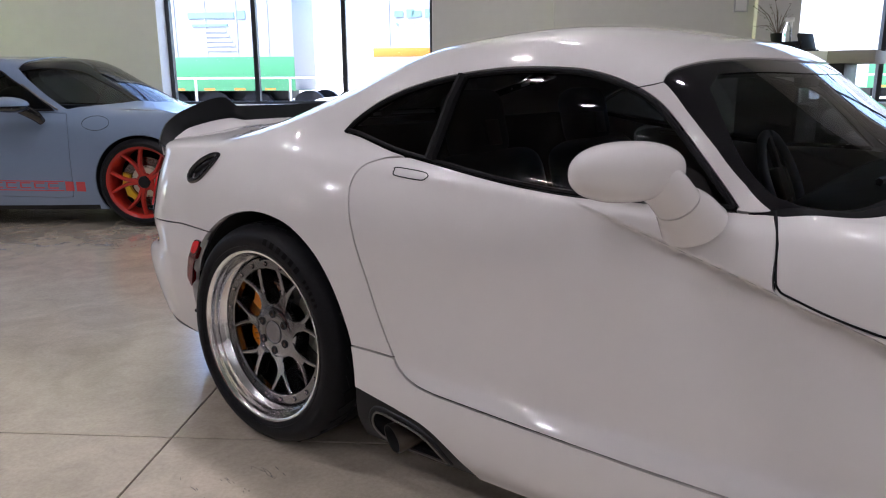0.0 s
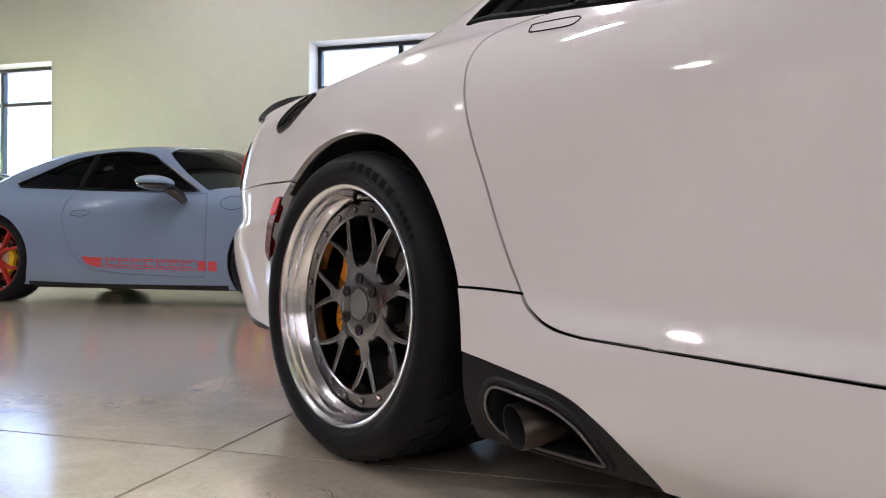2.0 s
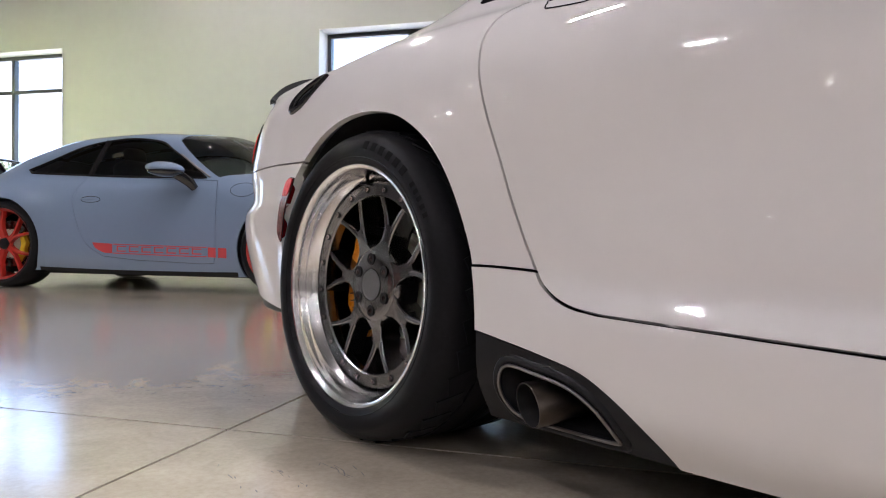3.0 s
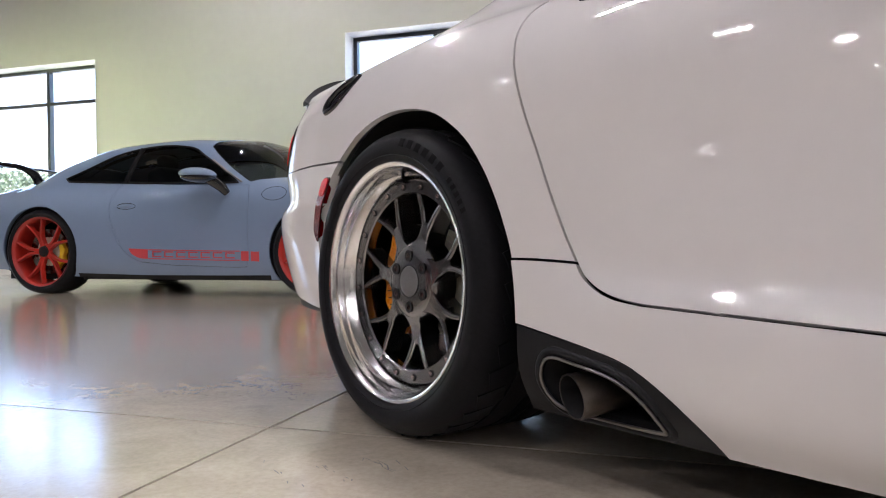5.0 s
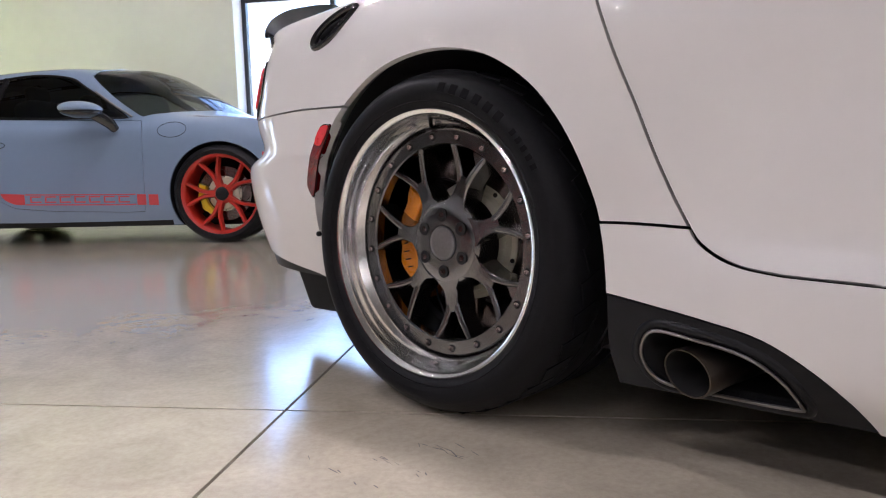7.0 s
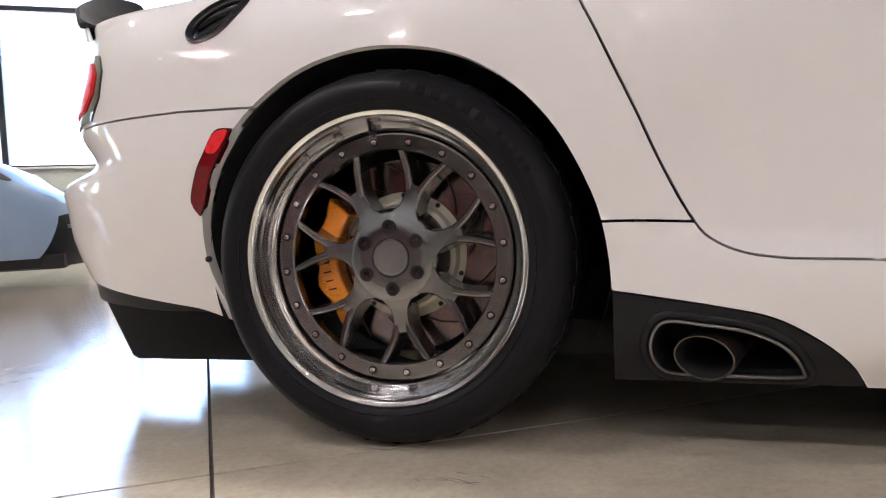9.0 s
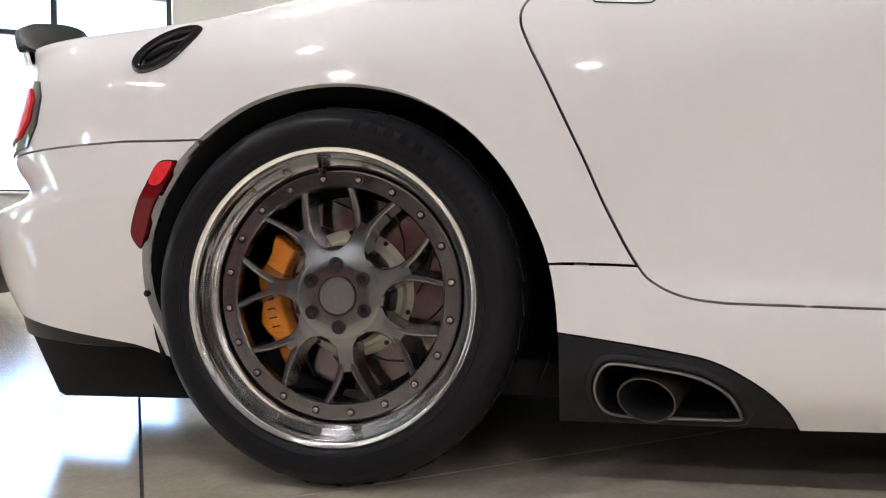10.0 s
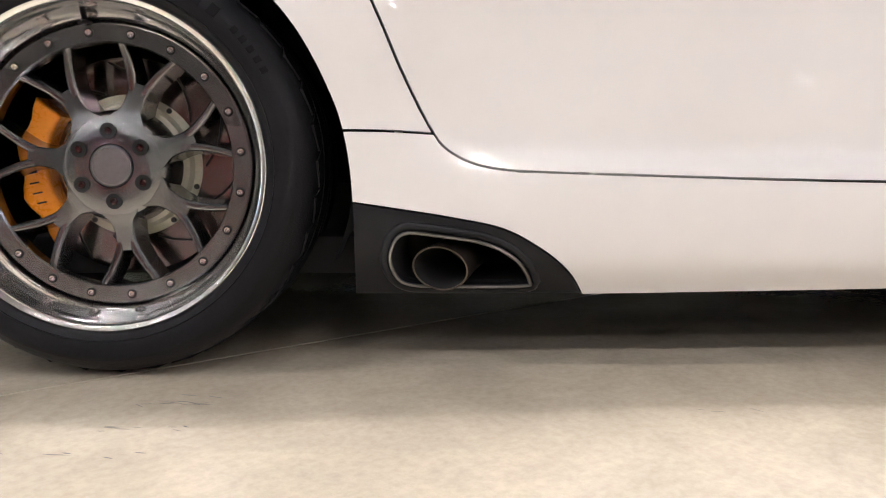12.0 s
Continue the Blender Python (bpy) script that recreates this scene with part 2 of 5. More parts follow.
def sweep(points, radius, segs=10, closed=False, flat=1.0):
    """A round bar along points; radius may be a list."""
    bm = bmesh.new()
    pts = [Vector(p) for p in points]
    n = len(pts)
    rad = radius if isinstance(radius, (list, tuple)) else [radius] * n
    rings = []
    for i, p in enumerate(pts):
        a = pts[(i - 1) % n] if closed or i else p
        b = pts[(i + 1) % n] if closed or i < n - 1 else p
        t = (b - a).normalized()
        s = t.cross(Vector((0, 1, 0)))
        if s.length < 0.05:
            s = t.cross(Vector((1, 0, 0)))
        s.normalize()
        u = s.cross(t)
        rings.append([bm.verts.new(p + rad[i] * (s * math.cos(2 * math.pi * k / segs) + u * flat * math.sin(2 * math.pi * k / segs))) for k in range(segs)])
    for a, b in zip(rings, rings[1:] + ([rings[0]] if closed else [])):
        if a is b:
            continue
        for k in range(segs):
            m = (k + 1) % segs
            bm.faces.new((a[k], a[m], b[m], b[k]))
    if not closed:
        bm.faces.new(rings[0][::-1])
        bm.faces.new(rings[-1])
    bmesh.ops.recalc_face_normals(bm, faces=bm.faces)
    return bm


def prism(outline, y0, y1, bevel=0.0, seg=2):
    """A plate with an outline in (x, z), from y0 to y1."""
    bm = bmesh.new()
    a = [bm.verts.new((x, y0, z)) for x, z in outline]
    b = [bm.verts.new((x, y1, z)) for x, z in outline]
    n = len(a)
    caps = [bm.faces.new(a), bm.faces.new(b[::-1])]
    for i in range(n):
        bm.faces.new((a[i], b[i], b[(i + 1) % n], a[(i + 1) % n]))
    bmesh.ops.recalc_face_normals(bm, faces=bm.faces)
    if bevel:
        es = [e for f in caps for e in f.edges]
        bmesh.ops.bevel(bm, geom=list(set(es)), offset=bevel, segments=seg, affect='EDGES', profile=0.6)
    return bm


def merge(*bms):
    out = bmesh.new()
    for b in bms:
        me = bpy.data.meshes.new("tmp")
        b.to_mesh(me)
        b.free()
        out.from_mesh(me)
        bpy.data.meshes.remove(me)
    return out


def turned(bm, m):
    bmesh.ops.transform(bm, matrix=m, verts=bm.verts)
    return bm


def smooth_line(pts, n=8, closed=False):
    """A soft curve (Catmull-Rom) through a few points."""
    p = [np.array(q, float) for q in pts]
    out = []
    m = len(p)
    for i in range(m if closed else m - 1):
        a, b, c, d = (p[(i + k) % m] if closed else p[min(max(i + k, 0), m - 1)] for k in (-1, 0, 1, 2))
        for k in range(n):
            t = k / n
            out.append(tuple(0.5 * (2 * b + (c - a) * t + (2 * a - 5 * b + 4 * c - d) * t * t + (3 * b - a - 3 * c + d) * t ** 3)))
    if not closed:
        out.append(tuple(p[-1]))
    return out


def resample(poly, step):
    out = []
    n = len(poly)
    for i in range(n):
        a, b = np.array(poly[i]), np.array(poly[(i + 1) % n])
        k = max(1, int(math.ceil(np.linalg.norm(b - a) / step)))
        out += [tuple(a + (b - a) * j / k) for j in range(k)]
    return out


def grown(poly, d):
    """The outline pushed outward by d metres (inward if negative)."""
    p = np.array(poly, float)
    area = 0.5 * np.sum(p[:, 0] * np.roll(p[:, 1], -1) - np.roll(p[:, 0], -1) * p[:, 1])
    t = np.roll(p, -1, 0) - np.roll(p, 1, 0)
    t /= np.linalg.norm(t, axis=1)[:, None] + 1e-9
    nrm = np.stack([t[:, 1], -t[:, 0]], 1) * (1 if area > 0 else -1)
    return [tuple(q) for q in p + nrm * d]


def inside(pts, poly):
    pts, p = np.asarray(pts, float), np.asarray(poly, float)
    x, y = pts[:, 0], pts[:, 1]
    hit = np.zeros(len(pts), bool)
    x1, y1 = p[-1]
    for x2, y2 in p:
        cond = (y2 > y) != (y1 > y)
        if y1 != y2:
            hit ^= cond & (x < (x1 - x2) * (y - y2) / (y1 - y2) + x2)
        x1, y1 = x2, y2
    return hit


def spline(knots, x):
    """Monotone cubic through (x, value) knots."""
    k = np.array(knots, float)
    X, Y = k[:, 0], k[:, 1]
    h = np.diff(X)
    d = np.diff(Y) / h
    m = np.zeros(len(X))
    m[0], m[-1] = d[0], d[-1]
    for i in range(1, len(X) - 1):
        m[i] = 0 if d[i - 1] * d[i] <= 0 else 2 * d[i - 1] * d[i] / (d[i - 1] + d[i])
    x = np.clip(x, X[0], X[-1])
    i = np.clip(np.searchsorted(X, x) - 1, 0, len(h) - 1)
    t = (x - X[i]) / h[i]
    return ((1 + 2 * t) * (1 - t) ** 2 * Y[i] + t * (1 - t) ** 2 * h[i] * m[i]
            + t * t * (3 - 2 * t) * Y[i + 1] + t * t * (t - 1) * h[i] * m[i + 1])


class Skin:
    """A car's outer surface: design lines from sill to centre line, drawn round the tail, along the flank and round the nose.
    u runs along the car (metres on the flank), v across the lines."""

    def __init__(self, lines, tail_at, nose_at, yc, power=2.4, dent=None):
        self.a, self.b, self.yc, self.dent = tail_at, nose_at, yc, dent
        self.n = len(lines)
        U = self.U = np.concatenate([np.linspace(self.a - 1, self.a, 121)[:-1], np.linspace(self.a, self.b, 300), np.linspace(self.b, self.b + 1, 121)[1:]])
        T = np.zeros((self.n, len(U), 3))
        x = np.clip(U, self.a, self.b)
        tail, nose = U < self.a, U > self.b
        th_t, th_n = (U - self.a + 1).clip(0, 1) * math.pi / 2, (self.b + 1 - U).clip(0, 1) * math.pi / 2
        for i, (z, w, (xt, zt, *own), (xn, zn)) in enumerate(lines):
            Z, W = spline(z, x), spline(w, x)
            pw = own[0] if own else power
            X = x.copy()
            c, s = np.cos(th_t).clip(0) ** (2 / pw), np.sin(th_t).clip(0) ** (2 / pw)
            X[tail] = (self.a - (self.a - xt) * c)[tail]
            W = np.where(tail, W * s, W)
            Z = np.where(tail, zt + (Z - zt) * (1 - c), Z)
            c, s = np.cos(th_n).clip(0) ** (2 / power), np.sin(th_n).clip(0) ** (2 / power)
            X[nose] = (self.b + (xn - self.b) * c)[nose]
            W = np.where(nose, W * s, W)
            Z = np.where(nose, zn + (Z - zn) * (1 - c), Z)
            T[i] = np.stack([X, W, Z], 1)
        ghost0 = 2 * T[0] - T[1]
        ghost1 = T[-2] * (1, -1, 1)
        self.T = np.concatenate([ghost0[None], T, ghost1[None]])

    def raw(self, u, v):
        u, v = np.asarray(u, float), np.clip(np.asarray(v, float), 0, self.n - 1)
        i = np.clip(v.astype(int), 0, self.n - 2)
        t = (v - i)[:, None]
        f = np.interp(u, self.U, np.arange(len(self.U)))
        j = np.clip(f.astype(int), 0, len(self.U) - 2)
        g = (f - j)[:, None]

        def row(k):
            return self.T[i + k, j] * (1 - g) + self.T[i + k, j + 1] * g
        a, b, c, d = row(0), row(1), row(2), row(3)
        p = 0.5 * (2 * b + (c - a) * t + (2 * a - 5 * b + 4 * c - d) * t * t + (3 * b - a - 3 * c + d) * t ** 3)
        if self.dent:
            p = self.dent(p)
        return p

    def normal(self, u, v):
        e = 0.012
        du = self.raw(u + e, v) - self.raw(u - e, v)
        dv = self.raw(u, np.minimum(v + e * 4, self.n - 1)) - self.raw(u, np.maximum(v - e * 4, 0))
        n = np.cross(dv, du)
        n = n / (np.linalg.norm(n, axis=1)[:, None] + 1e-12)
        return n

    def v_of(self, x, z):
        """The v at which the flank at x has the height z."""
        vs = np.linspace(0, self.n - 1, 500)
        out = []
        for a, b in zip(np.atleast_1d(x), np.atleast_1d(z)):
            zz = np.maximum.accumulate(self.raw(np.full(500, a), vs)[:, 2] + vs * 1e-6)
            out.append(np.interp(b, zz, vs))
        return np.array(out)

    def uv(self, poly):
        p = np.array(poly, float)
        return list(zip(p[:, 0], self.v_of(p[:, 0], p[:, 1])))

    def place(self, u, v, side=1):
        p = self.raw(u, v)
        return np.stack([p[:, 0], self.yc - side * p[:, 1], p[:, 2]], 1)

    def panel(self, name, outer, holes=(), side=1, du=0.024, dv=0.15, thick=0.014, lift=0.0):
        """A sheet of the surface inside an outline in (u, v), with its edges folded in."""
        from mathutils.geometry import delaunay_2d_cdt
        K = 0.1
        loops = [resample([(a, b * K) for a, b in poly], 0.014) for poly in (outer, *holes)]
        verts, edges = [], []
        for lp in loops:
            k = len(verts)
            verts += lp
            edges += [(k + i, k + (i + 1) % len(lp)) for i in range(len(lp))]
        o = np.array(loops[0])
        gu = np.arange(o[:, 0].min(), o[:, 0].max(), du)
        gv = np.arange(o[:, 1].min(), o[:, 1].max(), dv * K)
        g = np.array([(a + (du / 2 if k % 2 else 0), b) for k, b in enumerate(gv) for a in gu])
        if len(g):
            ok = inside(g, grown(loops[0], -0.006))
            for lp in loops[1:]:
                ok &= ~inside(g, grown(lp, 0.006))
            verts += [tuple(q) for q in g[ok]]
        vs, _, fs, *_ = delaunay_2d_cdt([Vector(q) for q in verts], edges, [], 0, 1e-6)
        V = np.array([tuple(q) for q in vs])
        F = np.array([list(f) for f in fs])
        cen = V[F].mean(1)
        ok = inside(cen, loops[0])
        for lp in loops[1:]:
            ok &= ~inside(cen, lp)
        F = F[ok]
        used = np.unique(F)
        remap = -np.ones(len(V), int)
        remap[used] = np.arange(len(used))
        V, F = V[used], remap[F]
        u, v = V[:, 0], V[:, 1] / K
        P, N = self.raw(u, v), self.normal(u, v)
        P = P + N * lift
        P = np.stack([P[:, 0], self.yc - side * P[:, 1], P[:, 2]], 1)
        N = np.stack([N[:, 0], -side * N[:, 1], N[:, 2]], 1)
        tri = P[F]
        fn = np.cross(tri[:, 1] - tri[:, 0], tri[:, 2] - tri[:, 0])
        bad = (fn * N[F].mean(1)).sum(1) < 0
        F[bad] = F[bad][:, ::-1]
        count = {}
        for f in F:
            for a, b in ((f[0], f[1]), (f[1], f[2]), (f[2], f[0])):
                count[(a, b)] = 1
        rim = [(a, b) for a, b in count if (b, a) not in count]
        ring = sorted({a for e in rim for a in e})
        back = {a: len(P) + i for i, a in enumerate(ring)}
        dup = {a: len(P) + len(ring) + i for i, a in enumerate(ring)}
        allP = np.concatenate([P, P[ring] - N[ring] * thick, P[ring]])
        faces = [tuple(int(q) for q in f) for f in F] + [(int(dup[b]), int(dup[a]), int(back[a]), int(back[b])) for a, b in rim]
        me = bpy.data.meshes.new(name)
        me.from_pydata([tuple(q) for q in allP], [], faces)
        me.polygons.foreach_set("use_smooth", [True] * len(faces))
        me.update()
        out = np.zeros((len(allP), 3))
        for i, vert in enumerate(me.vertices):
            out[i] = vert.normal
        out[:len(P)] = N
        me.normals_split_custom_set_from_vertices([tuple(q) for q in out])
        return me

# ---------- the showroom: its window wall runs along the direction WALL ----------
TURN = 34.2
ROOM = pose(-5.793, 3.111, 0, 0, 0, TURN)     # x along the window wall, y outwards, z up
S0, S1, NEAR, HIGH = -9.0, 15.0, -31.0, 5.2
W0, WING = -32.0, -6.032                        # unseen wing west of the bay, added for lamp glints and dark reflections
FACE = -0.21                                   # inner face of the window wall
OPEN = [(-6.40, -3.44), (0.0, 2.957), (6.63, 9.59)]
SILL, HEAD, TRANSOM = 0.83, 2.715, 2.25


def room_part(name, bm, material, kind="structure", label="", category="", parent=None, smooth=False):
    ob = part(name, bm, material, parent, smooth=smooth)
    if parent is None:
        ob.matrix_basis = ROOM
        tagged(ob, label, category, "", kind)
    return ob


bm = bmesh.new()
edges = [S0] + [e for o in OPEN for e in o] + [S1]
for a, b in zip(edges[::2], edges[1::2]):
    box(bm, a, b, FACE, 0.12, 0, HIGH)
for a, b in OPEN:
    box(bm, a, b, FACE, 0.12, 0, SILL)
    box(bm, a, b, FACE, 0.12, HEAD, HIGH)
room_part("wall_north", bm, WALLP, label="pale painted plaster wall with tall windows", category="wall")
room_part("wall_jog", boxed(4.2, 6.187, FACE - 0.06, FACE, 0, HIGH), WALLP, label="shallow plaster jog in the pale wall", category="wall")
room_part("wall_pillar", boxed(6.187, 6.606, FACE - 0.16, FACE, 0, HIGH, bevel=0.004), WALLP, label="pale plaster pillar beside the window", category="pillar")
room_part("wall_south", boxed(W0, S1, NEAR - 0.2, NEAR, 0, HIGH), WALLP, label="plain pale wall", category="wall")
SIDE = [(-1.75, -0.40)]      # unseen opening added in the west wall
bm = bmesh.new()
edges = [WING] + [e for o in SIDE for e in o] + [0.12]
for a, b in zip(edges[::2], edges[1::2]):
    box(bm, S0 - 0.33, S0, a, b, 0, HIGH)
for a, b in SIDE:
    box(bm, S0 - 0.33, S0, a, b, 0, SILL)
    box(bm, S0 - 0.33, S0, a, b, HEAD, HIGH)
room_part("wall_west", bm, GREYP, label="plain grey wall with one added, unseen window", category="wall")
room_part("wall_wing", boxed(W0, S0 - 0.33, WING, WING + 0.2, 0, HIGH), CHARCOAL, label="plain dark grey wall", category="wall")
room_part("wall_west_far", boxed(W0 - 0.2, W0, NEAR - 0.2, WING + 0.2, 0, HIGH), CHARCOAL, label="plain dark grey wall", category="wall")
room_part("wall_east", boxed(S1, S1 + 0.2, NEAR - 0.2, 0.12, 0, HIGH), GREYP, label="plain grey wall", category="wall")
room_part("ceiling", merge(boxed(S0 - 0.33, S1 + 0.2, NEAR - 0.2, 0.12, HIGH, HIGH + 0.2), boxed(W0 - 0.2, S0 - 0.33, NEAR - 0.2, WING + 0.2, HIGH, HIGH + 0.2)), CEILP, label="dark painted showroom ceiling deck", category="ceiling")

# floor slab: cast bays with saw-cut control joints along and across the window wall
JX, JY = 2.598, -6.032       # crossing of two joints, in the room's axes
BAY, CUT = 4.6, 0.007
xs = [W0 - 0.2] + [JX + BAY * k for k in range(-8, 4) if W0 < JX + BAY * k < S1] + [S1 + 0.2]
ys = [NEAR - 0.2] + [JY + BAY * k for k in range(-6, 2) if NEAR < JY + BAY * k < -0.3] + [0.12]
floor = room_part("floor", merge(boxed(S0 - 0.33, S1 + 0.2, NEAR - 0.2, 0.12, -0.2, -0.006), boxed(W0 - 0.2, S0 - 0.33, NEAR - 0.2, WING + 0.2, -0.2, -0.006)), JOINT, label="sealed grey concrete showroom floor with saw-cut joints", category="floor")
for a, b in zip(xs, xs[1:]):
    for c, d in zip(ys, ys[1:]):
        if c > WING - 0.1:
            if b < S0:
                continue
            a = max(a, S0 - 0.33)
        bm = boxed(a + CUT / 2, b - CUT / 2, c + CUT / 2, d - CUT / 2, -0.05, 0.0)
        room_part("slab", bm, CONCRETE, parent=floor)


# dark scuffs left by tyres, in two patches by the coupe
SCUFF = mat("rubber scuff", (0.09, 0.085, 0.08), 0.5, var=0.3, scale=80)
rnd = random.Random(11)
inv = ROOM.inverted()
for cx, cy, n, spread in ((.155, -.378, 13, .035), (.118, -.470, 8, .03), (.07, -.55, 5, .03), (.95, -.42, 3, .05), (-.42, -.92, 6, .06)):
    for k in range(n):
        x, y = cx + rnd.gauss(0, spread * 1.2), cy + rnd.gauss(0, spread * .35)
        ang, ln, wd = rnd.gauss(-.25, .3), rnd.uniform(.005, .020), rnd.uniform(.0006, .0014)
        c, q = math.cos(ang), math.sin(ang)
        bm = bmesh.new()
        pts = [inv @ Vector((x + c * u - q * v, y + q * u + c * v, .0007)) for u, v in ((-ln, 0), (-ln * .3, -wd), (ln * .5, -wd * .6), (ln, 0), (ln * .4, wd), (-ln * .5, wd * .8))]
        bm.faces.new([bm.verts.new(p) for p in pts])
        room_part("scuff_mark", bm, SCUFF, parent=floor)


def window(n, a, b, at=ROOM):
    w = thing("window_%d" % n, "tall aluminium window with three bays and a transom", "window", kind="structure", at=at)
    t, d0, d1 = 0.05, 0.0, 0.075
    bm = bmesh.new()
    box(bm, a, b, d0, d1, HEAD - t, HEAD, 0.003)
    box(bm, a, b, d0, d1, SILL, SILL + t, 0.003)
    box(bm, a, a + t, d0, d1, SILL, HEAD, 0.003)
    box(bm, b - t, b, d0, d1, SILL, HEAD, 0.003)
    part("window_frame", bm, ALU, w, smooth=False)
    third = (b - a) / 3
    for k in (1, 2):
        part("mullion", boxed(a + third * k - t / 2, a + third * k + t / 2, d0, d1 - 0.004, SILL + t, HEAD - t, 0.003), ALU, w, smooth=False)
    for k in range(3):
        x0 = a + third * k + (t if k == 0 else t / 2)
        x1 = a + third * (k + 1) - (t if k == 2 else t / 2)
        part("transom", boxed(x0, x1, d0 + 0.004, d1 - 0.008, TRANSOM - 0.022, TRANSOM + 0.022, 0.003), ALU, w, smooth=False)
        for z0, z1 in ((SILL + t, TRANSOM - 0.022), (TRANSOM + 0.022, HEAD - t)):
            p = part("pane", boxed(x0, x1, 0.034, 0.040, z0, z1), PANE, w, smooth=False)
            p.visible_shadow = False
    # white lining of the reveal
    bm = bmesh.new()
    box(bm, a, a + 0.006, FACE - 0.004, d0, SILL, HEAD)
    box(bm, b - 0.006, b, FACE - 0.004, d0, SILL, HEAD)
    box(bm, a + 0.006, b - 0.006, FACE - 0.004, d0, HEAD - 0.006, HEAD)
    part("window_lining", bm, WHITEP, w, smooth=False)
    part("window_sill", boxed(a - 0.0, b + 0.0, FACE - 0.03, d0, SILL, SILL + 0.02, 0.004), WHITEP, w, smooth=False)


for n, (a, b) in enumerate(OPEN):
    window(n + 1, a, b)
# unseen side window, added to hold the glow lamp
WEST = ROOM @ pose(S0 - 0.21, 0, 0, 0, 0, 90)
for n, (a, b) in enumerate(SIDE):
    window(n + 4, a, b, WEST)
# unseen area lamp, added for the yellow-green glow along the window wall
wall_glow = new("wall_glow_lamp", bpy.data.lights.new("wall_glow_lamp", 'AREA'))
wall_glow.data.shape, wall_glow.data.size, wall_glow.data.size_y = 'RECTANGLE', SIDE[0][1] - SIDE[0][0], HEAD - SILL
wall_glow.data.energy, wall_glow.data.color, wall_glow.data.spread = WALL_GLOW, (0.88, 1.0, 0.40), radians(40)
wall_glow.matrix_world = WEST @ pose(sum(SIDE[0]) / 2, 0.16, (SILL + HEAD) / 2, -90, 0, 0)

# ceiling lights: slim fixtures in rows
FIX_BODY = mat("white fixture housing", (0.7, 0.7, 0.7), 0.5)
first = thing("ceiling_light", "twin-tube warm white ceiling light", "ceiling light", "ceiling lights", at=ROOM @ Matrix.Translation((0, -3, HIGH)))
# the baffles are added to cut the far rows' light at low angles
part("housing", merge(boxed(-0.21, 0.21, -0.042, 0.042, -0.09, 0.0, 0.004), *[boxed(-0.21, 0.21, y - 0.004, y + 0.004, -0.099, -0.0905) for y in (-0.034, 0.0, 0.034)]),
     FIX_BODY, first, "white housing with added light-cutting baffles")
for y in (-0.017, 0.017):
    face = bmesh.new()
    face.faces.new([face.verts.new(q) for q in ((-0.18, y - 0.008, -0.092), (-0.18, y + 0.008, -0.092), (0.18, y + 0.008, -0.092), (0.18, y - 0.008, -0.092))])
    part("tube", face, LAMPMAT, first, smooth=False)
# rows run along the coupe, (y, spacing); the row over the aisle is sparse
LAMP_ROWS = [(1.2, 3.2), (-1.6, 10.4), (-4.5, 3.6), (-8.0, 3.6)] + [(-11.4 - 3.4 * k, 5.2) for k in range(7)] + [(4.4, 7.0), (7.6, 7.0), (10.8, 7.0)]
into_room = ROOM.inverted()
spots = []
for y, pitch in LAMP_ROWS:
    for k in range(-16, 17):
        x = -2.0 + pitch * k
        q = into_room @ Vector((x, y, 0))
        if W0 + 0.8 < q.x < S1 - 0.8 and NEAR + 0.8 < q.y < (-1.0 if q.x > S0 + 0.6 else WING - 0.8):
            spots.append((x, y))
for x, y in spots[1:]:
    copy_thing(first, Matrix.Translation((x, y, HIGH)))
first.matrix_basis = Matrix.Translation((*spots[0], HIGH))

# ---------- outside the windows ----------
YARD = mat("sunlit yard concrete", (0.50, 0.495, 0.47), 0.85, var=0.08, scale=0.6, bump=0.1, bscale=40)
TRAILER = mat("white trailer skin", (0.27, 0.29, 0.30), 0.45, var=0.03, scale=1)
FADED = mat("faded sign paint", (0.13, 0.24, 0.22), 0.5, var=0.05, scale=2)
GREEN = mat("green trailer band", (0.04, 0.19, 0.085), 0.45, var=0.05, scale=1)
AMBER = mat("orange trailer band", (0.50, 0.15, 0.015), 0.45, var=0.05, scale=1)
GREY = mat("galvanised steel", (0.45, 0.46, 0.47), 0.4, 0.7, var=0.08, scale=30)
LEAF = mat("leaf", (0.115, 0.145, 0.075), 0.6, var=0.4, scale=3)
BARK = mat("bark", (0.12, 0.09, 0.06), 0.9, var=0.3, scale=12, bump=0.5, bscale=40)
room_part("ground", boxed(-400, 400, -800, 800, -0.35, -0.15), YARD, label="pale sunlit concrete yard reaching the horizon", category="ground")


